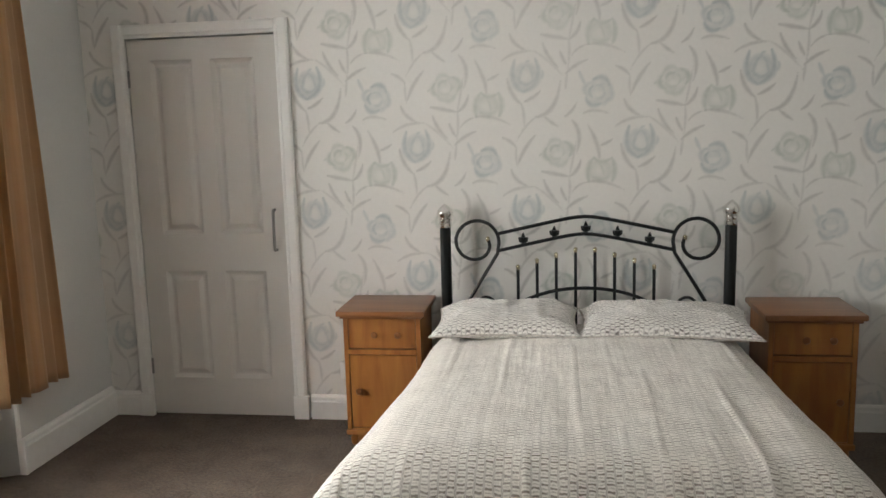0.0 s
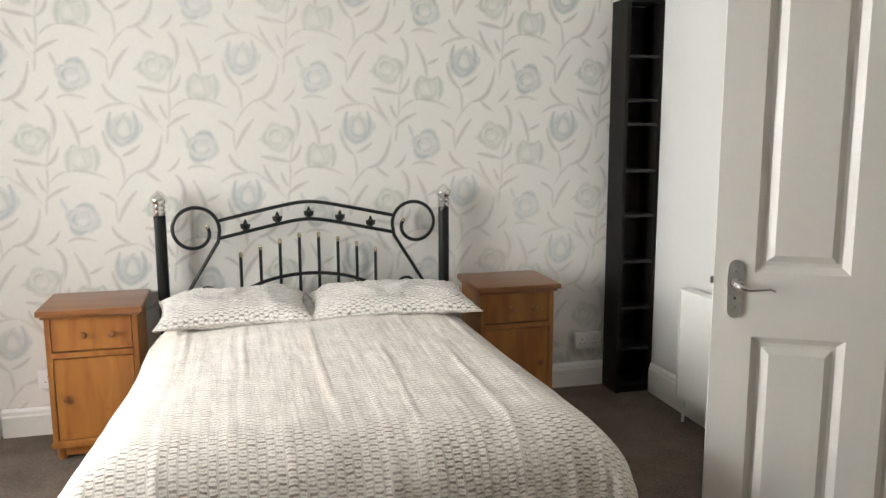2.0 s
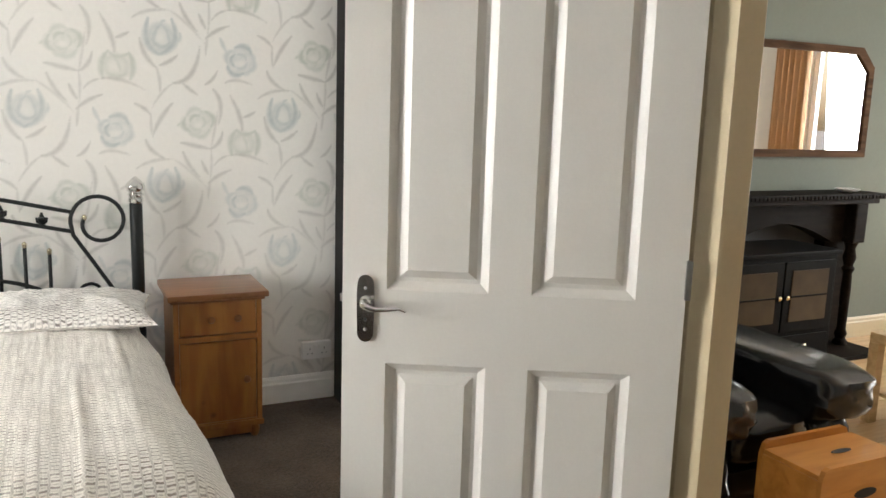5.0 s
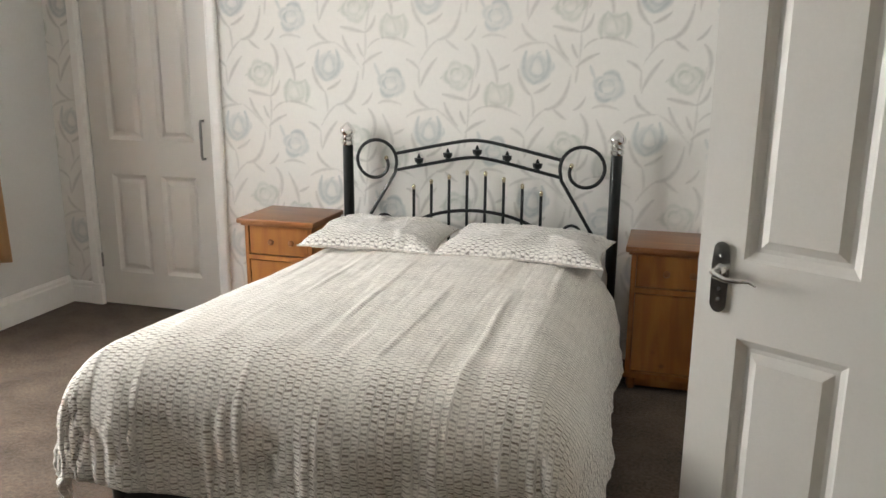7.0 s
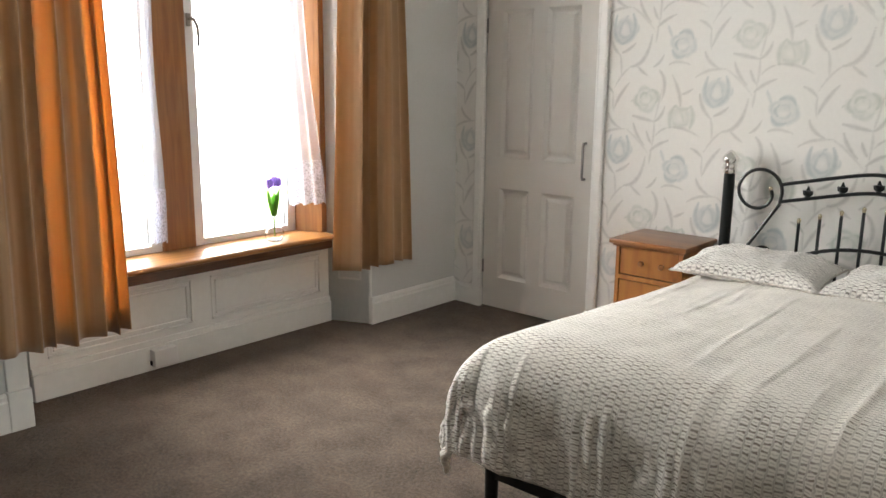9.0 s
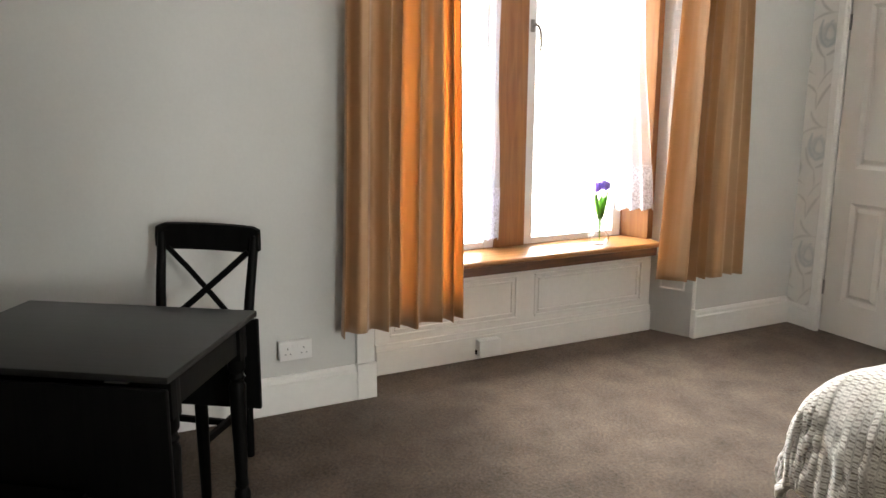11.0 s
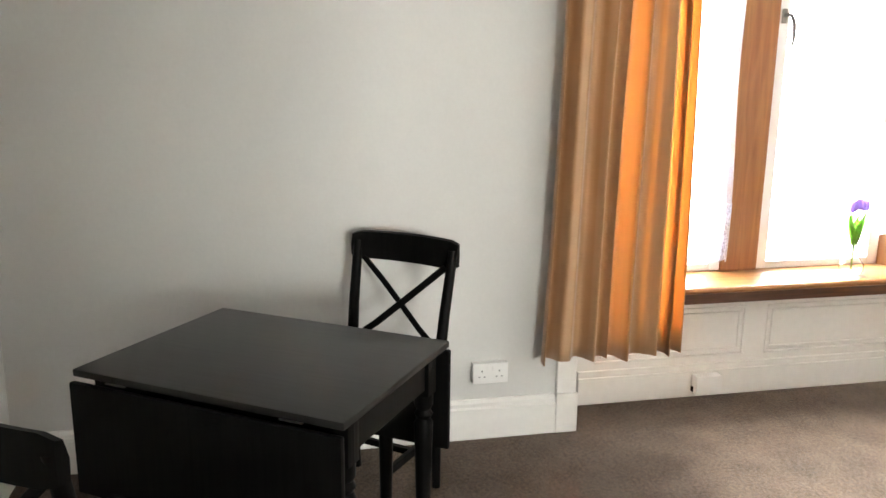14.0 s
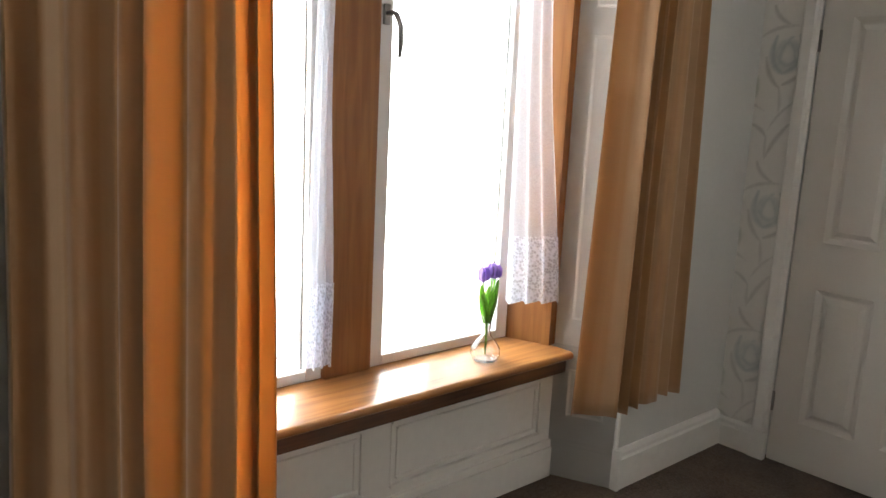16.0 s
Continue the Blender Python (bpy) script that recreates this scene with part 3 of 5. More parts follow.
def skirting(name, a, b, high=0.16, thick=0.022, side=1, mat=None):
    """A skirting board along the floor from a to b, standing off to the given side of that line, with a stepped top."""
    a, b = Vector((*a, 0)), Vector((*b, 0))
    d = (b - a).normalized()
    out = Vector((-d.y, d.x, 0)) * side
    prof = ((0, 0), (thick, 0), (thick, high - 0.035), (thick * 0.75, high - 0.028), (thick * 0.75, high - 0.012), (thick * 0.4, high), (0, high))
    bm = bmesh.new()
    ends = [[bm.verts.new(p + out * o + Vector((0, 0, z))) for o, z in prof] for p in (a, b)]
    k = len(prof)
    for i in range(k):
        bm.faces.new((ends[0][i], ends[0][(i + 1) % k], ends[1][(i + 1) % k], ends[1][i]))
    bm.faces.new(ends[0][::-1])
    bm.faces.new(ends[1])
    return structure(name, bm, mat or GLOSS, "white gloss painted skirting board", "skirting board")


skirting("baseboard_north", (XE, YN - 0.004), (-0.795, YN - 0.004), 0.13, 0.02, 1)
skirting("baseboard_north_corner", (-1.738, YN - 0.004), (XW, YN - 0.004), 0.13, 0.02, 1)
skirting("baseboard_west_corner", (XW, YN - 0.024), (XW, 3.30), 0.16, 0.03, 1)
skirting("baseboard_west", (XW, 1.235), (XW, YS), 0.165, 0.03, 1)
skirting("baseboard_south", (XW + 0.03, YS), (XE - 0.02, YS), 0.16, 0.022, 1)
skirting("baseboard_east", (XE, 1.865), (XE, 3.872), 0.16, 0.022, 1)
skirting("baseboard_east_end", (XE, YS + 0.022), (XE, 0.82), 0.16, 0.022, 1)

# ---- bedroom: window recess ----


def splay_lining(name, a, b, inside):
    """The panelled white lining of one side of the recess, from the room's wall a to the window b; inside: the side that faces the recess."""
    a, b = Vector((*a, 0)), Vector((*b, 0))
    d = b - a
    wide = d.length
    yaw = math.degrees(math.atan2(d.y, d.x))
    root = tagged(new(name), "white panelled window shutter lining", "window lining", kind="structure")
    root.matrix_world = Matrix.Translation(a) @ pose(0, 0, 0, 0, 0, yaw)
    s = inside
    for z0, high, panels in ((0.16, 0.385, ((0.045, wide - 0.06, 0.10, 0.30),)), (0.552, 1.80, ((0.055, wide - 0.055, 0.10, 1.18), (0.055, wide - 0.055, 1.27, 1.74)))):
        leaf = panelled_leaf(root, wide, high, 0.004, panels, GLOSS, name="panel", deep=0.003, both=False)
        leaf.matrix_basis = pose(0, 0, z0) @ (pose(0, -0.004, 0) if s < 0 else pose(wide, 0.004, 0, 0, 0, 180))
    bm = bmesh.new()
    box(bm, (-0.012, 0, 0), (wide, 0.02 * s, 0.135))
    box(bm, (-0.008, 0, 0.135), (wide, 0.012 * s, 0.16), 0.003)
    part("plinth", bm, GLOSS, root)
    return root


splay_lining("lining_south", REC_S[0], REC_S[1], 1)
splay_lining("lining_north", REC_N[0], REC_N[1], -1)

# flat casing that ends the wall beside the recess
structure("casing_south", boxes(((XW, 1.235, 0), (XW + 0.036, 1.330, 0.170)), ((XW, 1.240, 0.170), (XW + 0.022, 1.325, 2.36)), bevel=0.004), GLOSS, "white gloss painted window casing", "window casing")
structure("casing_north", boxes(((XW, 3.282, 0), (XW + 0.036, 3.300, 0.170)), ((XW, 3.285, 0.170), (XW + 0.016, 3.300, 2.36)), bevel=0.004), GLOSS, "white gloss painted window casing", "window casing")

apron = tagged(new("window_apron"), "white panelled apron below the window sill", "panelling", kind="structure")
apron.matrix_world = pose(-2.145, 1.43, 0, 0, 0, 90)
panelled_leaf(apron, 1.745, 0.36, 0.012, ((0.08, 0.825, 0.045, 0.285), (0.935, 1.68, 0.045, 0.285)), GLOSS, name="panel", deep=0.004, both=False).matrix_basis = pose(0, 0, 0.14)
part("plinth", boxes(((0, -0.022, 0), (1.745, 0.012, 0.125)), ((0, -0.014, 0.125), (1.745, 0.012, 0.155)), bevel=0.003), GLOSS, apron)
for px0, px1 in ((0.08, 0.825), (0.935, 1.68)):
    for inset, proud in ((0.0, 0.012), (0.026, 0.008)):
        x0, x1, z0, z1, w = px0 + inset, px1 - inset, 0.185 + inset, 0.425 - inset, 0.011
        part("bead", boxes(((x0, -proud, z0), (x1, 0.009, z0 + w)), ((x0, -proud, z1 - w), (x1, 0.009, z1)), ((x0, -proud * 0.3, z0 + w), (x0 + w, 0.009, z1 - w)), ((x1 - w, -proud * 0.3, z0 + w), (x1, 0.009, z1 - w)), bevel=0.003), GLOSS, apron)
part("top_rail", boxes(((0, -0.006, 0.485), (1.745, 0.010, 0.503))), GLOSS, apron)


def nosed_board(name, x0, x1, y0, y1, z, thick, mat, parent):
    """A board whose front edge, at x1, is rounded."""
    r = thick / 2
    arc = [(x1 - r + r * math.cos(a), z - r + r * math.sin(a)) for a in np.linspace(-math.pi / 2, math.pi / 2, 9)]
    bm = bmesh.new()
    prism(bm, [(x0, z - thick), *arc, (x0, z)], "y", y0, y1)
    return part(name, bm, mat, parent, smooth=True)


window = tagged(new("window_1"), "two-light window in a varnished wooden frame with a deep sill", "window", kind="structure")
nosed_board("window_sill", -2.36, -2.035, 1.455, 3.155, 0.548, 0.030, OAK_SILL, window)
# strip under the sill nose, its shade put into the dark wood colour
part("sill_fascia", boxes(((-2.16, 1.46, 0.472), (-2.046, 3.128, 0.519)), bevel=0.004), FASCIA, window, "varnished fascia coloured dark for the shade under the sill")
part("mullion", boxes(((-2.46, 2.206, 0.548), (-2.307, 2.395, 2.36)), bevel=0.008), OAK, window)
for sy, y0, y1 in ((-1, 1.516, 1.452), (1, 3.080, 3.143)):
    bm = bmesh.new()
    prism(bm, [(-2.152, y1), (-2.165, y1 - sy * 0.004), (-2.310, y0), (-2.46, y0), (-2.46, y0 + sy * 0.04), (-2.152, y1 + sy * 0.035)], "z", 0.548, 2.36)
    part("jamb", bm, OAK, window)
    bm = bmesh.new()
    prism(bm, [(-2.146, y1 - sy * 0.008), (-2.176, y1 - sy * 0.021), (-2.180, y1 - sy * 0.010), (-2.150, y1 + sy * 0.020)], "z", 0.549, 2.36)
    part("jamb_bead", bm, OAK, window)
part("head", boxes(((-2.46, 1.487, 2.28), (-2.310, 3.109, 2.36)), bevel=0.004), OAK, window)
for y0, y1 in ((1.516, 2.206), (2.395, 3.080)):
    part("sash_frame", boxes(((-2.400, y0, 0.549), (-2.325, y0 + 0.060, 2.28)), ((-2.400, y1 - 0.060, 0.549), (-2.325, y1, 2.28)), ((-2.400, y0 + 0.060, 0.549), (-2.325, y1 - 0.060, 0.585)), ((-2.400, y0 + 0.060, 2.22), (-2.325, y1 - 0.060, 2.28)), bevel=0.005), UPVC, window)
    part("gasket", boxes(((-2.368, y0 + 0.058, 0.580), (-2.352, y0 + 0.064, 2.225)), ((-2.368, y1 - 0.064, 0.580), (-2.352, y1 - 0.058, 2.225))), STEEL, window)
    pane = part("pane", boxes(((-2.365, y0 + 0.055, 0.580), (-2.358, y1 - 0.055, 2.225))), PANE, window)
    pane.visible_shadow = False
bm = bmesh.new()
box(bm, (-2.327, 2.412, 1.70), (-2.315, 2.436, 1.765), 0.004)
tube(bm, [(-2.318, 2.424, 1.735), (-2.292, 2.424, 1.737), (-2.284, 2.434, 1.735), (-2.280, 2.450, 1.70), (-2.280, 2.454, 1.64), (-2.280, 2.450, 1.60)], [0.009, 0.009, 0.009, 0.009, 0.008, 0.006], 10)
part("window_handle", bm, STEEL, window, "grey metal window handle", True)

HAZE = bpy.data.materials.new("bright_overcast_haze")
HAZE.use_nodes = True
HAZE.node_tree.nodes["Principled BSDF"].inputs["Emission Color"].default_value = (0.96, 0.98, 1.0, 1)
HAZE.node_tree.nodes["Principled BSDF"].inputs["Emission Strength"].default_value = 3.0
structure("backdrop", boxes(((-14.0, -24, -4.0), (-13.9, 28, 12))), HAZE, "bright overcast haze beyond the window", "sky")
structure("ground", boxes(((-600, -600, -4.2), (600, 600, -4.0))), GROUND, "grey ground far below the window", "ground")


def net(name, low, top, x, z0, label, skew=0.0):
    """A lace net drawn to one side of a light, gathered, with a scalloped hem; low and top give its span along the window."""
    root = thing(name, pose(x, low[0], 0), label, "net curtain", "lace nets at the window")

    def fn(u, v):
        k = v ** 0.9
        y0, y1 = low[0] + (top[0] - low[0]) * k, low[1] + (top[1] - low[1]) * k
        z = z0 + (2.27 - z0) * v - (0.022 * abs(math.sin(u * math.pi * 3.5)) if v == 0 else 0)
        return (0.016 * math.sin(u * 22 + 1.0 + v) * (0.4 + 0.6 * (1 - v)) + skew * u * (1 - 0.6 * v), y0 + (y1 - y0) * u - low[0] + 0.008 * math.sin(v * 9) * u, z)
    sheet("net", fn, 64, 40, NET, root, uv=lambda u, v: (u * 0.5, v * 1.7))

    def border(u, v):
        x, y, z = fn(u, 0.0 if v == 0 else v * 0.16)
        return (x + 0.004, y, z)
    sheet("lace_border", border, 64, 8, LACE, root, "white lace border", uv=lambda u, v: (u * 0.5, v * 0.3))
    return root


net("net_curtain", (2.965, 3.165), (2.945, 3.035), -2.245, 0.735, "white lace net drawn beside the window jamb", 0.115)
net("net_curtain", (2.105, 2.215), (2.155, 2.205), -2.285, 0.62, "white lace net drawn beside the wooden mullion")
net("net_curtain", (1.630, 1.432), (1.650, 1.560), -2.245, 0.735, "white lace net drawn beside the window jamb", 0.115)
bm = bmesh.new()
tube(bm, [(-2.28, 1.49, 2.275), (-2.28, 3.10, 2.275)], 0.005, 8)
wire = thing("net_wire", pose(0, 0, 0), "thin white wire that holds the nets", "curtain wire")
part("wire", bm, PLASTIC, wire)


def curtain(name, y0, y1, folds, phase, z0, label, lean, single, tuck, shrink=0.16):
    """A gathered curtain that hangs from the rail in front of the recess. single: places along it, with width and strength, where the cloth hangs in one sheer layer; tuck: how far its last part turns towards the window."""
    root = thing(name, pose(-1.838, (y0 + y1) / 2, z0), label, "curtain", "pair of gold curtains")
    wide = y1 - y0
    rnd = random.Random(int(phase * 100))
    amp = [rnd.uniform(0.45, 1.25) for _ in range(folds + 3)]

    def fn(u, v):
        k = u * folds
        i = int(k)
        f = k - i
        f = f * f * (3 - 2 * f)
        a = amp[i] * (1 - f) + amp[i + 1] * f
        ph = 2 * math.pi * (k + 0.28 * math.sin(k * 1.9 + phase) + 0.09 * math.sin(k * 4.1) + 0.06 * math.sin(v * 2.0 + k)) + phase
        drop = 1 - v
        back = max(0.0, (u if tuck > 0 else 1 - u) - 0.80) / 0.20
        xx = 0.040 * a * math.sin(ph) * (0.8 + 0.25 * drop) - abs(tuck) * back ** 1.5
        yy = (u - 0.5) * wide * (1 - shrink * v) + lean * v + 0.010 * math.cos(ph) * a + 0.005 * math.sin(v * 5 + k)
        zz = v * (2.47 - z0) - 0.004 * math.sin(ph * 0.5 + phase) * drop ** 4
        return (xx, yy, zz)
    nu = folds * 20
    ob = sheet("cloth", fn, nu, 40, CURTAIN, root, thick=0.002, uv=lambda u, v: (u * wide * 1.9, v * 2.1))
    at = ob.data.attributes.new("sheer", "FLOAT", "POINT")
    row = [0.06 + sum(k * math.exp(-((i / nu - c) / w) ** 4) for c, w, k in single) for i in range(nu + 1)]
    hem = [0.03 + 0.25 * q for q in row]
    at.data.foreach_set("value", hem * 2 + row * 39)
    return root


curtain("curtain", 1.150, 1.765, 7, 0.7, 0.335, "gold striped satin curtain hanging beside the window", 0.03, ((0.52, 0.04, 0.24), (0.70, 0.012, 0.18), (0.90, 0.11, 0.34)), 0.03)
curtain("curtain", 3.005, 3.572, 6, 2.1, 0.370, "gold striped satin curtain hanging beside the window", 0.01, ((0.06, 0.07, 0.16), (0.42, 0.05, 0.14), (0.66, 0.03, 0.10)), -0.05, 0.34)
bm = bmesh.new()
tube(bm, [(-1.838, 1.05, 2.49), (-1.838, 3.70, 2.49)], 0.014, 12)
rail = thing("curtain_rail", pose(0, 0, 0), "slim wooden curtain pole above the window", "curtain pole")
part("pole", bm, OAK, rail, smooth=True)
for y in (1.12, 3.64):
    part("bracket", boxes(((XW, y - 0.012, 2.475), (-1.838, y + 0.012, 2.505)), bevel=0.003), OAK, rail)

# ---- bedroom: cupboard door and entrance door ----
cup = tagged(new("door_1"), "closed white four-panel cupboard door with a bar handle", "cupboard door", kind="structure")
cup.matrix_world = pose(CUP_X0 + 0.003, YN - 0.002, 0.008)
panelled_leaf(cup, CUP_X1 - CUP_X0 - 0.006, CUP_H - 0.014, 0.035, ((0.115, 0.340, 0.20, 0.775), (0.435, 0.660, 0.20, 0.775), (0.115, 0.340, 0.97, 1.85), (0.435, 0.660, 0.97, 1.85)), DOOR_PAINT, deep=0.016, both=False)
bm = bmesh.new()
tube(bm, [(0.727, 0, 0.885), (0.727, -0.026, 0.885), (0.727, -0.032, 0.90), (0.727, -0.032, 1.075), (0.727, -0.026, 1.09), (0.727, 0, 1.09)], 0.0075, 10)
part("handle", bm, STEEL, cup, "dark brushed steel bar handle", True)
for z in (0.22, 1.72):
    part("hinge", boxes(((-0.010, -0.008, z), (0.004, 0.004, z + 0.085)), bevel=0.002), STEEL, cup)


def moulded_strip(bm, a, b, out, wide_dir, wide, deep):
    """A length of architrave from a to b: a stepped strip of the given width."""
    prof = ((0, 0), (0, deep * 0.7), (wide * 0.15, deep), (wide * 0.7, deep), (wide * 0.82, deep * 0.62), (wide, deep * 0.5), (wide, 0))
    a, b, out, wd = Vector(a), Vector(b), Vector(out), Vector(wide_dir)
    ends = [[bm.verts.new(p + wd * u + out * v) for u, v in prof] for p in (a, b)]
    k = len(prof)
    for i in range(k):
        bm.faces.new((ends[0][i], ends[0][(i + 1) % k], ends[1][(i + 1) % k], ends[1][i]))
    bm.faces.new(ends[0][::-1])
    bm.faces.new(ends[1])


bm = bmesh.new()
moulded_strip(bm, (CUP_X1 + 0.070, YN - 0.004, 0.125), (CUP_X1 + 0.070, YN - 0.004, CUP_H + 0.068), (0, -1, 0), (-1, 0, 0), 0.068, 0.024)
moulded_strip(bm, (CUP_X0 - 0.070, YN - 0.004, 0.125), (CUP_X0 - 0.070, YN - 0.004, CUP_H + 0.068), (0, -1, 0), (1, 0, 0), 0.068, 0.024)
moulded_strip(bm, (CUP_X0 - 0.002, YN - 0.004, CUP_H + 0.068), (CUP_X1 + 0.002, YN - 0.004, CUP_H + 0.068), (0, -1, 0), (0, 0, -1), 0.066, 0.022)
box(bm, (CUP_X1 + 0.001, YN - 0.034, 0), (CUP_X1 + 0.080, YN - 0.003, 0.125), 0.003)
box(bm, (CUP_X0 - 0.072, YN - 0.034, 0), (CUP_X0 - 0.001, YN - 0.003, 0.125), 0.003)
structure("trim_cupboard", bm, GLOSS, "white moulded architrave round the cupboard", "architrave")

frame_door = tagged(new("trim_doorway"), "cream painted lining and architrave of the doorway", "door frame", kind="structure")
T = 0.018
part("lining", boxes(((XE - 0.022, 1.716, 0), (XE + 0.060, DOOR_Y1 + 0.004, DOOR_H)), ((XE - 0.022, DOOR_Y0 - 0.004, 0), (XE + 0.060, DOOR_Y0 + T, DOOR_H)), ((XE - 0.022, DOOR_Y0, DOOR_H - T), (XE + 0.060, DOOR_Y1, DOOR_H + 0.004)), bevel=0.002), CREAM, frame_door)
for x, out in ((XE - 0.001, -1), (XE + 0.101, 1)):
    bm = bmesh.new()
    moulded_strip(bm, (x, DOOR_Y1 + 0.070, 0), (x, DOOR_Y1 + 0.070, DOOR_H + 0.06), (out, 0, 0), (0, -1, 0), 0.066, 0.020)
    moulded_strip(bm, (x, DOOR_Y0 - 0.062, 0), (x, DOOR_Y0 - 0.062, DOOR_H + 0.06), (out, 0, 0), (0, 1, 0), 0.066, 0.020)
    moulded_strip(bm, (x, DOOR_Y0 - 0.002, DOOR_H + 0.06), (x, DOOR_Y1 + 0.002, DOOR_H + 0.06), (out, 0, 0), (0, 0, -1), 0.064, 0.018)
    part("architrave", bm, CREAM, frame_door)

LEAF_W = 0.822
door = tagged(new("door_2"), "white moulded four-panel door standing open with chrome lever handles", "door", kind="structure")
door.matrix_world = pose(1.591, 2.153, 0.012, 0, 0, -29.2)
panelled_leaf(door, LEAF_W, 2.03, 0.040, ((0.108, 0.355, 0.205, 0.808), (0.458, 0.705, 0.205, 0.808), (0.108, 0.355, 0.993, 1.90), (0.458, 0.705, 0.993, 1.90)), DOOR_PAINT, deep=0.016)


def lever(y, out):
    """A chrome lever on a long shaped backplate, on the face at y that looks along out."""
    bm = bmesh.new()
    shape = [(0.020 * math.cos(a), 0.062 + 0.022 * math.sin(a)) for a in np.linspace(0, math.pi, 9)] + [(-0.022, 0.03), (-0.020, -0.055)] + [(0.020 * math.cos(a), -0.062 + 0.022 * math.sin(a)) for a in np.linspace(math.pi, 2 * math.pi, 9)] + [(0.020, -0.055), (0.022, 0.03)]
    prism(bm, [(0.058 + u, 0.945 + v) for u, v in shape], "y", y, y + out * 0.007)
    plate = part("backplate", bm, CHROME, door, "polished chrome handle backplate", True)
    bm = bmesh.new()
    tube(bm, [(0.058, y, 0.962), (0.058, y + out * 0.042, 0.962), (0.066, y + out * 0.050, 0.960), (0.09, y + out * 0.050, 0.953), (0.12, y + out * 0.050, 0.955), (0.145, y + out * 0.047, 0.958), (0.160, y + out * 0.043, 0.950)], [0.010, 0.009, 0.008, 0.0065, 0.0055, 0.0045, 0.003], 12)
    lathe(bm, [(0.016, 0), (0.014, 0.012), (0.010, 0.02)], sides=14, m=pose(0.058, y, 0.962, 90 if out < 0 else -90))
    part("lever", bm, CHROME, door, "chrome lever", True)
    for z in (0.900, 1.003):
        bm = bmesh.new()
        lathe(bm, [(0.004, 0), (0.004, 0.003), (0.002, 0.004)], sides=8, m=pose(0.058, y + out * 0.0065, z - 0.007, 90 if out < 0 else -90))
        part("screw", bm, STEEL, door)
    bm = bmesh.new()
    lathe(bm, [(0.004, 0), (0.004, 0.001)], sides=10, m=pose(0.058, y + out * 0.0071, 0.918, 90 if out < 0 else -90))
    part("keyhole", bm, DARK_HOLE, door)


part("latch", boxes(((-0.009, 0.013, 0.955), (0.001, 0.027, 0.975)), bevel=0.002), STEEL, door, "steel latch bolt")
lever(0.0, -1)
lever(0.040, 1)
for z in (0.22, 1.00, 1.75):
    part("hinge", boxes(((LEAF_W - 0.004, -0.010, z), (LEAF_W + 0.010, 0.004, z + 0.095)), bevel=0.003), STEEL, door)

# ---- bedroom: bed ----
BX, BY, HALF = 0.606, 3.972, 0.6615
bed = thing("bed", pose(BX, BY, 0), "black metal double bedstead with scrolled headboard and silver ball finials", "bed")

FINIAL = [(0.027, -0.066), (0.031, -0.060), (0.031, -0.046), (0.026, -0.042), (0.031, -0.034), (0.031, -0.026), (0.024, -0.021), (0.034, -0.012), (0.0385, 0.0), (0.038, 0.010), (0.033, 0.020), (0.025, 0.029), (0.016, 0.037), (0.010, 0.042), (0.004, 0.046), (0.001, 0.048)]
for s in (-1, 1):
    bm = bmesh.new()
    tube(bm, [(s * HALF, 0, 0), (s * HALF, 0, 1.018)], 0.0265, 18)
    post = part("post", bm, IRON, bed, smooth=True)
    bm = bmesh.new()
    lathe(bm, FINIAL, (s * HALF, 0, 1.078), 20)
    part("finial", bm, CHROME, post, "polished silver ball finial", True)
    bm = bmesh.new()
    tube(bm, [(s * HALF, -1.86, 0), (s * HALF, -1.86, 0.20)], 0.024, 14)
    part("foot_leg", bm, IRON, bed, smooth=True)
    part("side_rail", boxes(((s * HALF - 0.014, -1.85, 0.115), (s * HALF + 0.014, -0.02, 0.165)), bevel=0.004), IRON, bed)


def rail_line(z_end, z_mid):
    """The gently peaked line of a headboard rail between the scrolls."""
    pts = []
    for k in range(25):
        u = -1 + k / 12
        z = z_end + (z_mid - z_end) * (1 - math.sqrt(u * u * 0.94 + 0.025) + 0.16) / 1.02
        pts.append((u * 0.405, 0, z))
    return pts


for a, b in ((0.962, 1.058), (0.880, 0.976)):
    bm = bmesh.new()
    tube(bm, rail_line(a, b), 0.0085, 8)
    part("top_rail", bm, IRON, bed, smooth=True)
for s in (-1, 1):
    pts = [(s * 0.585, 0, 0.60), (s * 0.50, 0, 0.74), (s * 0.412, 0, 0.882)]
    cx, cz, R = 0.508, 0.938, 0.104
    for k in range(1, 34):
        a = math.radians(-28 + k * 12.2)
        r = R * (1 - 0.50 * max(0, (k - 16) / 17) ** 1.3)
        pts.append((s * (cx - r * math.cos(a)), 0, cz + r * math.sin(a)))
    bm = bmesh.new()
    tube(bm, pts, 0.0085, 8)
    scroll = part("scroll", bm, IRON, bed, smooth=True)
    bm = bmesh.new()
    e = pts[-1]
    lathe(bm, [(0.006, -0.01), (0.011, 0), (0.009, 0.010), (0.002, 0.015)], (e[0], 0, e[2]), 12)
    part("scroll_tip", bm, BRASS, scroll, "small brass tip", True)
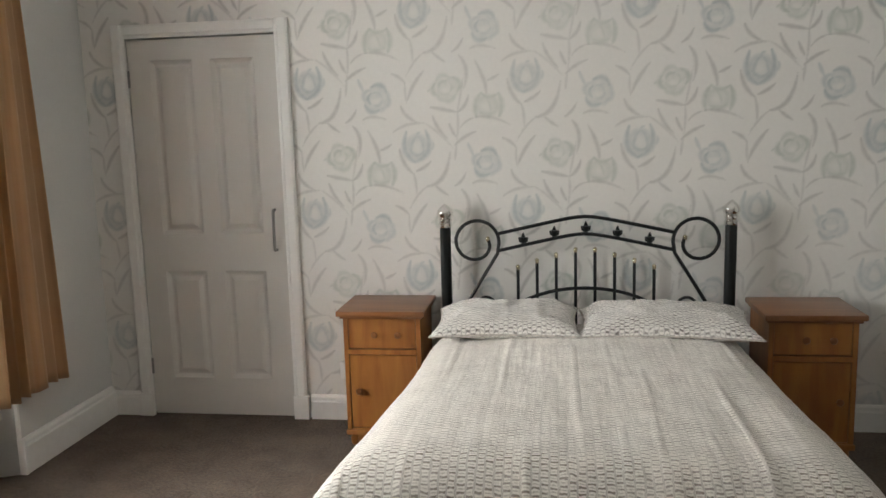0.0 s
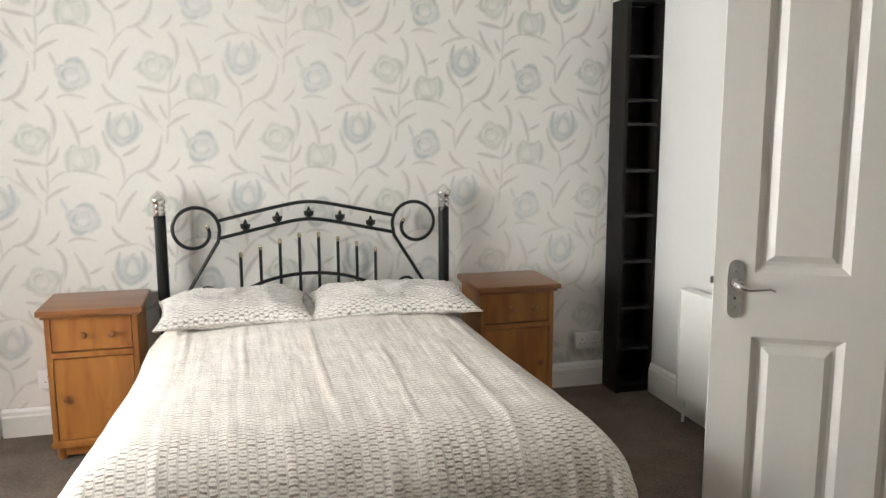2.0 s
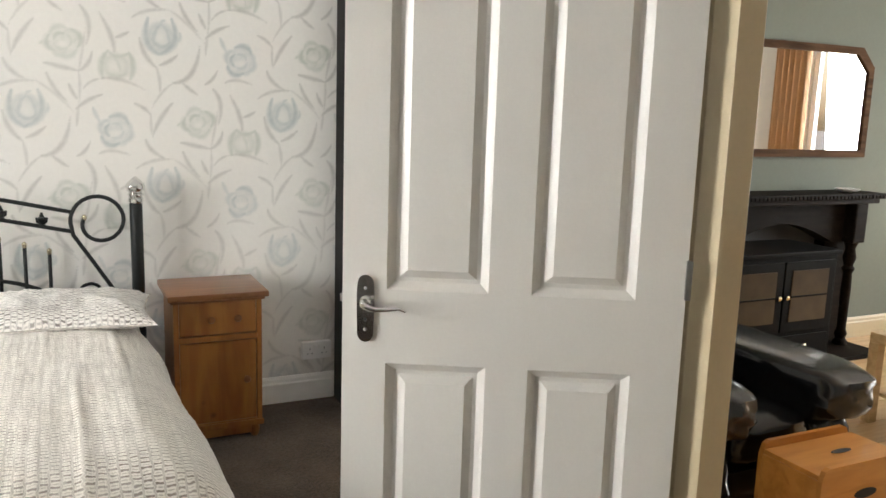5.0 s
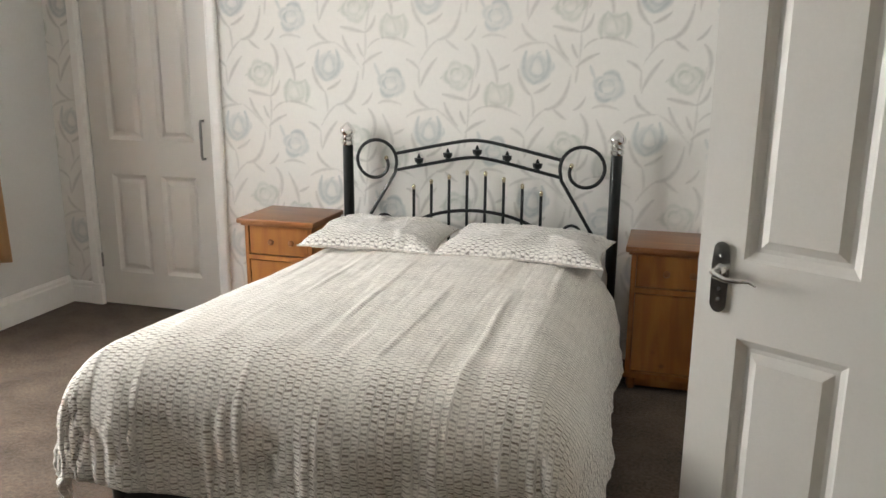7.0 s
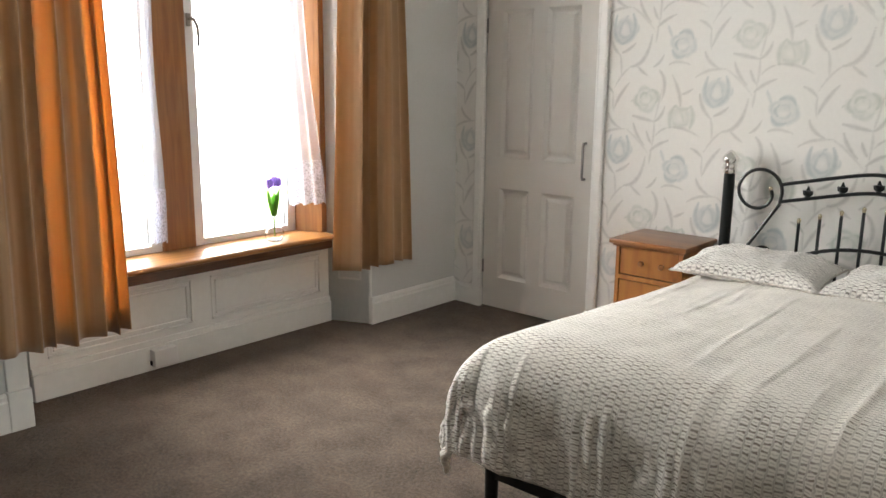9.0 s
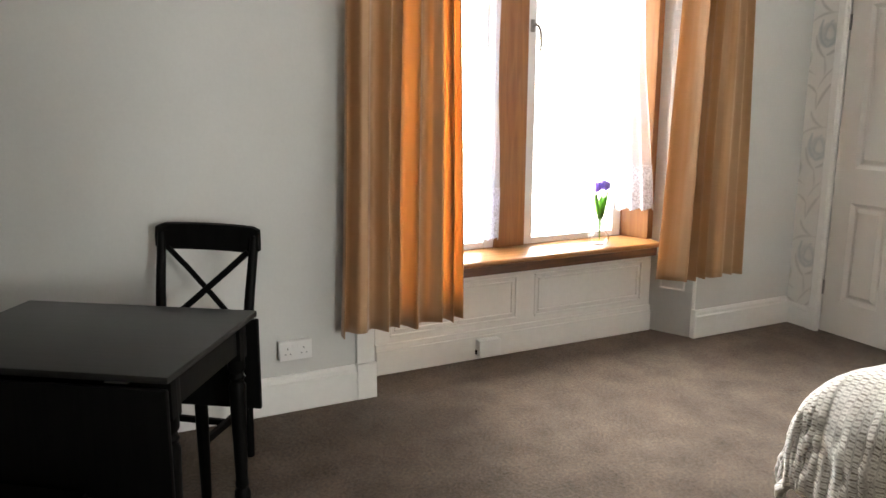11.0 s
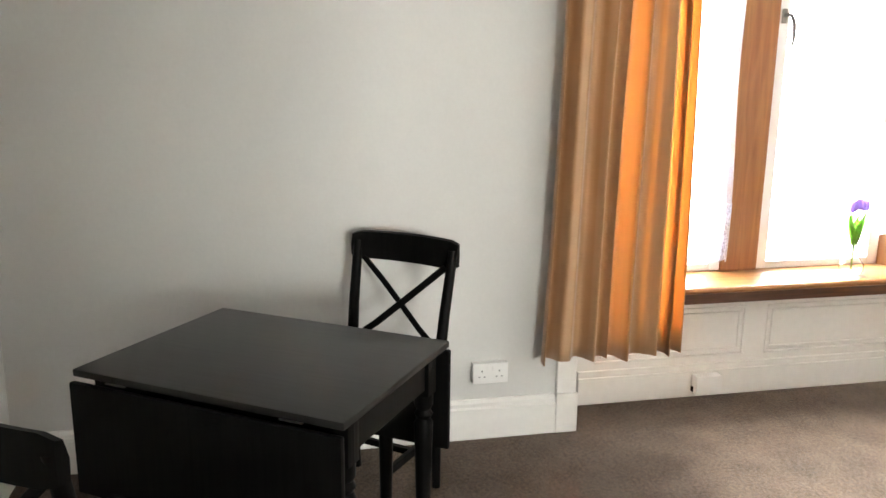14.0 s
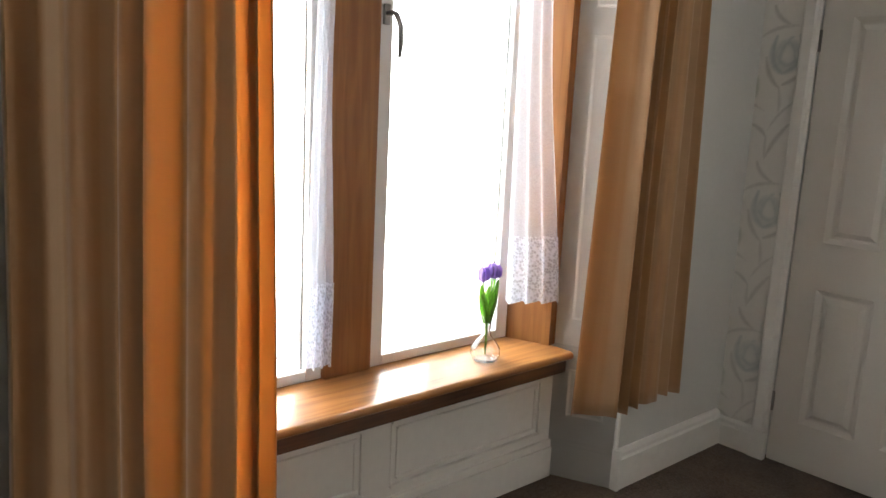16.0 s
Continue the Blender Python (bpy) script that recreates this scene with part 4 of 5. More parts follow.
for k in range(5):
    x = -0.288 + 0.1465 * k
    u = abs(x) / 0.405
    z = 0.883 + (0.976 - 0.880) * (1 - math.sqrt(u * u * 0.94 + 0.025) + 0.16) / 1.02
    bm = bmesh.new()
    lathe(bm, [(0.013, 0), (0.013, 0.005), (0.006, 0.008), (0.015, 0.017), (0.019, 0.029), (0.016, 0.035), (0.004, 0.036)], (x, 0, z), 12)
    for t, l in ((-52, 0.036), (0, 0.044), (52, 0.036)):
        q = math.radians(t)
        tip = (x + math.sin(q) * l * 0.75, 0, z + 0.012 + math.cos(q) * l)
        mid = (x + math.sin(q) * l * 0.45, 0, z + 0.010 + math.cos(q) * l * 0.55)
        tube(bm, [(x, 0, z + 0.010), mid, tip], [0.008, 0.011, 0.003], 8, 0.6)
    part("tulip_ornament", bm, IRON, bed, smooth=True)
for k in range(8):
    x = -0.315 + 0.0907 * k
    ztop = (0.815, 0.845, 0.872, 0.897, 0.897, 0.872, 0.845, 0.815)[k]
    bm = bmesh.new()
    tube(bm, [(x, 0, 0.42), (x, 0, ztop)], 0.0075, 8)
    bar = part("spindle", bm, IRON, bed, smooth=True)
    bm = bmesh.new()
    lathe(bm, [(0.008, -0.010), (0.0085, -0.003), (0.010, 0.003), (0.0095, 0.008), (0.005, 0.013), (0.001, 0.015)], (x, 0, ztop), 12)
    part("knob", bm, BRASS, bar, "pale brass knob", True)
bm = bmesh.new()
tube(bm, [(0.40 * math.sin(q), -0.004, 0.51 + 0.205 * math.cos(q)) for q in np.linspace(-1.25, 1.25, 25)], 0.0085, 8)
part("arch", bm, IRON, bed, smooth=True)
for s in (-1, 1):
    bm = bmesh.new()
    tube(bm, [(s * (0.47 - 0.045 * math.cos(q)), 0, 0.625 + 0.045 * math.sin(q)) for q in np.linspace(-0.6, 4.2, 22)], 0.007, 8)
    part("lower_scroll", bm, IRON, bed, smooth=True)
bm = bmesh.new()
tube(bm, [(-HALF, 0, 0.42), (HALF, 0, 0.42)], 0.011, 8)
part("lower_rail", bm, IRON, bed, smooth=True)
part("foot_rail", boxes(((-HALF, -1.872, 0.115), (HALF, -1.848, 0.158)), bevel=0.004), IRON, bed)
for s in (-1, 1):
    bm = bmesh.new()
    tube(bm, [(s * (0.46 + 0.10 * math.cos(q)), -1.862, 0.238 + 0.075 * math.sin(q)) for q in np.linspace(math.pi, 2 * math.pi, 15)], 0.008, 8)
    part("foot_scroll", bm, IRON, bed, smooth=True)
for k in range(9):
    part("slat", boxes(((-HALF + 0.01, -0.20 - k * 0.195, 0.165), (HALF - 0.01, -0.13 - k * 0.195, 0.180)), bevel=0.003), BED_BASE, bed)

mattress = thing("mattress", pose(BX, BY, 0.182), "pale mattress lying on the bed frame", "mattress")
part("body", boxes(((-0.655, -1.845, 0), (0.655, -0.04, 0.335)), bevel=0.05), MATTRESS, mattress, smooth=True)

# the duvet: flat over the mattress, rolled over its edges
DZ = 0.582


def over(d, flat, r, flare):
    """How far out and how far down a cloth lies, d metres along it from the middle."""
    if d < flat:
        return d, 0.0
    q = d - flat
    if q < r * 1.35:
        a = q / r
        return flat + r * math.sin(a), r * (1 - math.cos(a))
    a = 1.35
    q -= r * a
    return flat + r * math.sin(a) + q * flare, r * (1 - math.cos(a)) + q * 0.97


DU_S, DU_T = 1.06, 1.87


def duvet_point(u, v):
    s, t = (u * 2 - 1) * DU_S, v * DU_T
    sg = 1 if s > 0 else -1
    hx, dx = over(abs(s), 0.465 + 0.050 * min(1, t / 1.3) if sg > 0 else 0.515 + 0.105 * min(1, t / 1.5) ** 1.5, 0.235 if sg > 0 else 0.20, 0.14 if sg > 0 else 0.26)
    hy, dy = over(t, 1.36, 0.19, 0.03)
    both = min(dx, dy)
    drop = (dx ** 3 + dy ** 3) ** (1 / 3) if dx + dy > 0 else 0.0
    x = BX + sg * (hx - 0.22 * min(dy, 0.4) * (1 if dx > 0.05 else 0) * min(1, dx * 4))
    y = 3.62 - hy + 0.05 * both
    if sg < 0:
        x -= 0.085 * (t / DU_T) ** 5 * min(1.0, dx * 3.5)
    edge = max(0.0, 1 - (dx + dy) * 5)
    ridge = 0.0
    for c, w, a in ((-0.54, 0.011, 0.010), (-0.31, 0.010, 0.009), (-0.22, 0.009, 0.006), (-0.08, 0.010, 0.010), (0.04, 0.009, 0.007), (0.15, 0.009, 0.009), (0.30, 0.010, 0.008), (0.40, 0.011, 0.012), (0.53, 0.012, 0.011), (0.62, 0.012, 0.012), (0.76, 0.014, 0.010), (-0.72, 0.012, 0.009)):
        c2 = c + 0.010 * math.sin(t * 1.7 + c * 9) + 0.004 * math.sin(t * 6.3 + c * 17)
        ridge += 0.46 * a * math.exp(-((s - c2) / (w * 0.70)) ** 2) * max(0.12, 0.50 + 0.65 * math.sin(t * 4.3 + c * 23) + 0.3 * math.sin(t * 11 + c * 41))
    puff = 0.009 * math.sin(s * 4.1 + 0.7) * math.sin(t * 3.3 + 0.4) + 0.005 * noise.noise(Vector((s * 4, t * 3, 0.3))) + 0.0035 * noise.noise(Vector((s * 15, t * 4, 1.7)))
    crown = 0.030 * math.cos(min(1, abs(s) / 0.85) * math.pi / 2)
    z = DZ + crown * edge - drop + (ridge + puff) * (0.35 + 0.65 * edge)
    side = (1 - edge)
    crumple = 0.0
    for k, (sc, am) in enumerate(((8.0, 0.014), (19.0, 0.009), (44.0, 0.004))):
        q = noise.noise(Vector((s * sc, t * sc * 0.75, 4.0 + k * 3)))
        crumple += am * (0.5 - abs(q) * 2.2)
    fold = side * (0.012 * math.sin(t * 6.5 + 1.2) + 0.005 * math.sin(t * 15 + 0.5)) * min(1, dx * 4)
    foldy = side * (0.012 * math.sin(s * 8.0 + 0.8) + 0.007 * math.sin(s * 19.0) + ridge * 2.6 + crumple) * min(1, dy * 4)
    fold += side * crumple * 0.7 * min(1, dx * 4)
    # the corner by the window hangs lower, as a crumpled flap
    if sg < 0:
        flap = max(0.0, min(1.0, (dx - 0.20) / 0.14)) * max(0.0, min(1.0, (dy - 0.13) / 0.12))
        z -= 0.085 * flap
        x -= 0.03 * flap
        fold += flap * 0.022 * math.sin(t * 15 + s * 9)
        foldy += flap * 0.020 * math.sin(s * 19)
    return (x + sg * fold, y - foldy, max(0.032, z + crumple * 0.10 * edge))


duvet = thing("duvet", pose(0, 0, 0), "rumpled duvet with a cream and grey small print", "duvet")
sheet("cover", duvet_point, 260, 130, DUVET, duvet, thick=0.022, uv=lambda u, v: (u * 2 * DU_S, v * DU_T))


edge_line = [duvet_point(0, 0.04 + 0.96 * k / 50) for k in range(51)] + [duvet_point(k / 70, 1) for k in range(1, 70)] + [duvet_point(1, 1 - 0.96 * k / 50) for k in range(51)]
bm = bmesh.new()
tube(bm, edge_line, 0.0105, 8)
part("hem", bm, HEM, duvet, "plain cream stitched hem", True)


def pillow(x, y, z, wide, deep, tilt, turn, seed):
    """A plump pillow in a printed case with pinched corners."""
    ob = thing("pillow", pose(x, y, z, tilt, 0, turn), "plump pillow in a cream and grey printed case", "pillow", "pillows on the bed")
    nu, nv = 40, 28
    me = bpy.data.meshes.new("pillowcase")
    vs, uvs, fs = [], [], []
    for side in (1, -1):
        for j in range(nv + 1):
            for i in range(nu + 1):
                u, v = i / nu * 2 - 1, j / nv * 2 - 1
                pinch = 1 - 0.15 * (1 - u * u) * abs(v) ** 3
                pinch2 = 1 - 0.08 * (1 - v * v) * abs(u) ** 3
                h = 0.074 * (max(0, 1 - u ** 4) ** 0.7) * (max(0, 1 - v ** 4) ** 0.6)
                h *= 1 + 0.22 * noise.noise(Vector((u * 2.2 + seed, v * 2.0, side)))
                h += 0.010 * noise.noise(Vector((u * 5 + seed, v * 4, side * 2))) + 0.006 * noise.noise(Vector((u * 14 + seed, v * 9, side))) + 0.008 * (0.4 - 2 * abs(noise.noise(Vector((u * 4.5 + seed, v * 3.2, side + 7)))))
                if side < 0:
                    h *= 0.42
                vs.append((u * wide / 2 * pinch2, v * deep / 2 * pinch, side * h))
                uvs.append((u * wide / 2 + seed, v * deep / 2 + side * 0.3))
    n1 = (nu + 1) * (nv + 1)
    for k in (0, 1):
        for j in range(nv):
            for i in range(nu):
                q = [k * n1 + j * (nu + 1) + i, k * n1 + j * (nu + 1) + i + 1, k * n1 + (j + 1) * (nu + 1) + i + 1, k * n1 + (j + 1) * (nu + 1) + i]
                fs.append(q if k == 0 else q[::-1])
    me.from_pydata(vs, [], fs)
    lay = me.uv_layers.new(name="cloth")
    for loop in me.loops:
        lay.data[loop.index].uv = uvs[loop.vertex_index]
    me.shade_smooth()
    me.materials.append(PILLOWCASE)
    c = new("pillowcase", me)
    c.parent = ob
    rim = [(-1 + 2 * k / 24, -1) for k in range(24)] + [(1, -1 + 2 * k / 16) for k in range(16)] + [(1 - 2 * k / 24, 1) for k in range(24)] + [(-1, 1 - 2 * k / 16) for k in range(17)]
    bm = bmesh.new()
    tube(bm, [(u * wide / 2 * (1 - 0.08 * (1 - v * v)), v * deep / 2 * (1 - 0.15 * (1 - u * u)), 0) for u, v in rim], 0.004, 6)
    part("seam", bm, HEM, ob, "stitched seam", True)
    return ob


pillow(BX - 0.348, 3.588, 0.641, 0.630, 0.43, 3, 1.5, 0.0)
pillow(BX + 0.318, 3.580, 0.640, 0.725, 0.43, 2.5, -2.5, 5.0)

# ---- bedroom: bedside cabinets ----


def bedside(x, y, doorknob_left, label):
    ob = thing("bedside_cabinet", pose(x, y, 0), label, "bedside cabinet", "pair of bedside cabinets")
    w, d, h = 0.365, 0.335, 0.637
    for sx in (-1, 1):
        part("side_panel", boxes(((sx * w / 2, -d, 0.055), (sx * (w / 2 - 0.022), 0, h)), bevel=0.003), PINE, ob)
    part("back_panel", boxes(((-w / 2 + 0.022, -0.012, 0.055), (w / 2 - 0.022, 0, h))), PINE, ob)
    part("bottom", boxes(((-w / 2 + 0.022, -d + 0.004, 0.055), (w / 2 - 0.022, -0.012, 0.088)), bevel=0.002), PINE, ob)
    part("divider", boxes(((-w / 2 + 0.022, -d + 0.010, 0.455), (w / 2 - 0.022, -0.012, 0.474))), PINE, ob)
    part("rail", boxes(((-w / 2 + 0.02, -d - 0.006, 0.452), (w / 2 - 0.02, -d + 0.006, 0.476)), bevel=0.003), PINE, ob)
    bm = bmesh.new()
    box(bm, (-0.2075, -d - 0.035, h), (0.2075, 0.005, h + 0.026), 0.007)
    part("top", bm, PINE_TOP, ob, smooth=True)
    drawer = part("drawer", boxes(((-w / 2 + 0.024, -d + 0.004, 0.480), (w / 2 - 0.025, -d + 0.022, h - 0.006)), bevel=0.003), PINE, ob)
    dr = part("door", boxes(((-w / 2 + 0.024, -d + 0.004, 0.092), (w / 2 - 0.025, -d + 0.022, 0.447)), bevel=0.003), PINE, ob)
    knob = [(0.007, 0), (0.007, 0.010), (0.014, 0.015), (0.016, 0.022), (0.011, 0.029), (0.001, 0.031)]
    part("cornice", boxes(((-w / 2 - 0.012, -d - 0.016, h - 0.014), (w / 2 + 0.012, 0, h - 0.0005)), bevel=0.005), PINE_TOP, ob, smooth=True)
    part("plinth", boxes(((-w / 2 + 0.045, -d + 0.012, 0.018), (w / 2 - 0.045, -d + 0.026, 0.056)), bevel=0.004), PINE, ob)
    part("plinth_moulding", boxes(((-w / 2 - 0.006, -d - 0.007, 0.058), (w / 2 + 0.006, -d + 0.003, 0.084)), bevel=0.004), PINE, ob, smooth=True)
    for px, pz, pa in ((-0.032, 0.548, drawer), (0.078, 0.548, drawer), ((-0.115 if doorknob_left else 0.115), 0.275, dr)):
        bm = bmesh.new()
        lathe(bm, knob, sides=14, m=pose(px, -d + 0.005, pz, 90))
        part("knob", bm, PINE_TOP, pa, "turned dark wooden knob", True)
    for sx in (-1, 1):
        for yy in (-d + 0.03, -0.03):
            bm = bmesh.new()
            lathe(bm, [(0.014, 0), (0.020, 0.012), (0.022, 0.035), (0.018, 0.055)], (sx * (w / 2 - 0.028), yy, 0), 12)
            part("foot", bm, PINE, ob, smooth=True)
    return ob


bedside(-0.330, 4.050, True, "honey pine bedside cabinet with one drawer and a door")
bedside(1.556, 4.018, False, "honey pine bedside cabinet beside the tall black shelf")

# ---- bedroom: tall shelf, radiator, sockets ----
shelf = thing("shelf_tower", pose(2.181, 4.046, 0), "tall narrow black-brown shelf tower, empty, in the corner", "shelf")
SW, SD, SH = 0.203, 0.165, 2.02
for x in (0, SW - 0.018):
    part("side_panel", boxes(((x, -SD, 0), (x + 0.018, 0, SH)), bevel=0.001), SHELF_BLACK, shelf)
part("back_panel", boxes(((0.018, -0.008, 0), (SW - 0.018, -0.002, SH - 0.02))), SHELF_BLACK, shelf)
part("top", boxes(((0.018, -SD, SH - 0.018), (SW - 0.018, -0.008, SH)), bevel=0.001), SHELF_BLACK, shelf)
for z in (0.04, 0.23, 0.45, 0.695, 0.935, 1.165, 1.40, 1.52, 1.735):
    part("shelf_board", boxes(((0.018, -SD + 0.004, z), (SW - 0.018, -0.008, z + 0.014)), bevel=0.001), SHELF_FACE, shelf)
part("plinth", boxes(((0.018, -SD + 0.01, 0), (SW - 0.018, -SD + 0.022, 0.04))), SHELF_BLACK, shelf)

rad = thing("radiator", pose(XE, 2.98, 0.12), "white steel panel radiator on the wall behind the door", "radiator")
for x0, x1 in ((-0.060, -0.050), (-0.105, -0.095)):
    bm = bmesh.new()
    box(bm, (x0, -0.50, 0), (x1, 0.47, 0.52), 0.004)
    part("panel", bm, RADIATOR, rad)
part("top_grille", boxes(((-0.110, -0.505, 0.515), (-0.045, 0.475, 0.530)), bevel=0.003), RADIATOR, rad)
for y in (-0.505, 0.47):
    part("side_cover", boxes(((-0.110, y, 0.0), (-0.045, y + 0.006, 0.515)), bevel=0.002), RADIATOR, rad)
for y in (-0.35, 0.32):
    part("bracket", boxes(((-0.050, y, 0.05), (0.0, y + 0.03, 0.45))), RADIATOR, rad)
bm = bmesh.new()
tube(bm, [(-0.075, 0.455, -0.12), (-0.075, 0.455, 0.03)], 0.0075, 8)
part("pipe", bm, RADIATOR, rad, smooth=True)


def socket(name, m, double, label):
    """A white plastic socket on a raised back box, in the local x and z, its front to -y."""
    w = 0.147 if double else 0.086
    ob = thing(name, m, label, "socket")
    part("back_box", boxes(((-w / 2 + 0.002, -0.026, -0.041), (w / 2 - 0.002, -0.0005, 0.041)), bevel=0.002), PLASTIC, ob)
    part("plate", boxes(((-w / 2, -0.036, -0.043), (w / 2, -0.026, 0.043)), bevel=0.004), PLASTIC, ob, smooth=True)
    for cx in ((-0.036, 0.036) if double else (0.0,)):
        for dx, dz, ww, hh in ((0, 0.010, 0.0035, 0.008), (-0.011, -0.014, 0.0065, 0.0035), (0.011, -0.014, 0.0065, 0.0035)):
            part("pin_hole", boxes(((cx + dx - ww / 2, -0.0367, dz - hh / 2), (cx + dx + ww / 2, -0.0358, dz + hh / 2))), DARK_HOLE, ob)
        sx = cx + (0.024 if cx < 0 else -0.024 if cx > 0 else 0.02)
        part("switch", boxes(((sx - 0.006, -0.040, 0.013), (sx + 0.006, -0.0358, 0.032)), bevel=0.0015), PLASTIC, ob)
    return ob


socket("wall_socket", pose(XW, 0.950, 0.285, 0, 0, 90), True, "white double wall socket above the skirting")
socket("wall_socket", pose(2.090, YN - 0.003, 0.255), True, "white double wall socket beside the shelf tower")
socket("wall_socket", pose(-0.585, YN - 0.003, 0.270), False, "white wall socket beside the bedside cabinet")
cable_box = thing("cable_outlet", pose(-2.1225, 2.052, 0.070, 0, 0, 90), "small white plastic outlet box on the skirting", "outlet box")
part("cover", boxes(((-0.064, -0.050, -0.044), (0.064, 0, 0.044)), bevel=0.006), PLASTIC, cable_box, smooth=True)
part("clip", boxes(((-0.068, -0.024, -0.036), (-0.063, -0.006, -0.012)), bevel=0.001), DARK_HOLE, cable_box)

# ---- bedroom: vase of tulips on the sill ----
vase = thing("vase", pose(-2.160, 2.800, 0.5485) @ Matrix.Scale(1.12, 4), "clear glass vase with purple tulips on the window sill", "vase")
bm = bmesh.new()
outer = [(0.022, 0.0), (0.040, 0.004), (0.049, 0.022), (0.047, 0.044), (0.032, 0.068), (0.016, 0.084), (0.012, 0.105), (0.013, 0.135), (0.018, 0.155)]
inner = [(r - 0.0022, z + 0.003 if k == 0 else z) for k, (r, z) in enumerate(outer)]
lathe(bm, outer + inner[::-1], sides=24)
part("glass", bm, CLEAR, vase, smooth=True)
for k, (tx, ty, hh) in enumerate(((0.0, -0.028, 0.285), (0.008, 0.002, 0.297), (-0.004, 0.030, 0.289))):
    bm = bmesh.new()
    tube(bm, [(0, 0, 0.02), (tx * 0.2, ty * 0.1, 0.12), (tx * 0.6, ty * 0.5, 0.20), (tx, ty, hh - 0.02)], 0.0028, 8)
    st = part("stem", bm, LEAF, vase, smooth=True)
    bm = bmesh.new()
    for p in range(6):
        a = p * math.pi / 3 + k
        rr = 0.013 if p % 2 else 0.010
        base = Vector((tx, ty, hh - 0.022))
        o = Vector((math.cos(a), math.sin(a), 0))
        tube(bm, [base, base + o * rr + Vector((0, 0, 0.014)), base + o * rr * 1.05 + Vector((0, 0, 0.034)), base + o * rr * 0.6 + Vector((0, 0, 0.050))], [0.003, 0.0105, 0.010, 0.002], 8, 0.6)
    part("bloom", bm, PETAL, vase, "purple tulip bloom", True)
for k, (a, l, lean) in enumerate(((-1.3, 0.20, 0.035), (1.5, 0.21, 0.032), (0.2, 0.17, 0.03), (-2.4, 0.17, 0.028), (2.6, 0.18, 0.02))):
    o = Vector((0.6 * math.cos(a), math.sin(a), 0))
    sd = Vector((-math.sin(a), math.cos(a), 0))

    def blade(u, v, o=o, sd=sd, l=l, lean=lean):
        w = 0.018 * math.sin(math.pi * min(1, 0.12 + v * 0.88)) ** 0.8
        c = o * (0.004 + lean * v ** 1.5) + Vector((0, 0, 0.125 + 0.66 * l * v))
        return tuple(c + sd * (u - 0.5) * 2 * w + o * (0.006 * (2 * u - 1) ** 2))
    sheet("leaf", blade, 4, 12, LEAF, vase, thick=0.0012)

# ---- bedroom: drop-leaf table and chairs ----
table = thing("drop_leaf_table", pose(-0.984, 0.098, 0, 0, 0, 55.1), "black-brown drop-leaf table with both leaves folded down", "table")
TL, TW, TH = 0.770, 0.588, 0.741
bm = bmesh.new()
box(bm, (-TL / 2, -TW / 2, TH - 0.020), (TL / 2, TW / 2, TH), 0.006)
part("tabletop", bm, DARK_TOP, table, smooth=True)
for s in (-1, 1):
    bm = bmesh.new()
    y0 = s * (TW / 2 - 0.004)
    box(bm, (-TL / 2, y0, TH - 0.328), (TL / 2, y0 + s * 0.018, TH - 0.030), 0.006)
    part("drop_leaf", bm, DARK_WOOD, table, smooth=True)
    for x in (-0.25, 0.25):
        part("hinge", boxes(((x - 0.03, y0 - s * 0.03, TH - 0.0235), (x + 0.03, y0 + s * 0.004, TH - 0.0205))), STEEL, table)
    part("apron", boxes(((-TL / 2 + 0.06, s * 0.205, TH - 0.115), (TL / 2 - 0.06, s * 0.205 + s * 0.018, TH - 0.020))), DARK_WOOD, table)
    part("end_apron", boxes(((s * (TL / 2 - 0.048), -0.205, TH - 0.115), (s * (TL / 2 - 0.030), 0.205, TH - 0.020))), DARK_WOOD, table)
    part("stretcher", boxes(((s * (TL / 2 - 0.055), -0.20, 0.115), (s * (TL / 2 - 0.030), 0.20, 0.150)), bevel=0.004), DARK_WOOD, table)
LEG = [(0.016, 0), (0.021, 0.012), (0.022, 0.06), (0.025, 0.10), (0.025, 0.165), (0.018, 0.178), (0.022, 0.19), (0.019, 0.21), (0.025, 0.46), (0.027, 0.52), (0.020, 0.535), (0.027, 0.548), (0.020, 0.562), (0.027, 0.575), (0.027, TH - 0.022)]
for sx in (-1, 1):
    for sy in (-1, 1):
        bm = bmesh.new()
        lathe(bm, LEG, (sx * (TL / 2 - 0.045), sy * (TW / 2 - 0.075), 0), 14)
        box(bm, (sx * (TL / 2 - 0.045) - 0.026, sy * (TW / 2 - 0.075) - 0.026, TH - 0.135), (sx * (TL / 2 - 0.045) + 0.026, sy * (TW / 2 - 0.075) + 0.026, TH - 0.021), 0.003)
        part("leg", bm, DARK_WOOD, table, smooth=True)


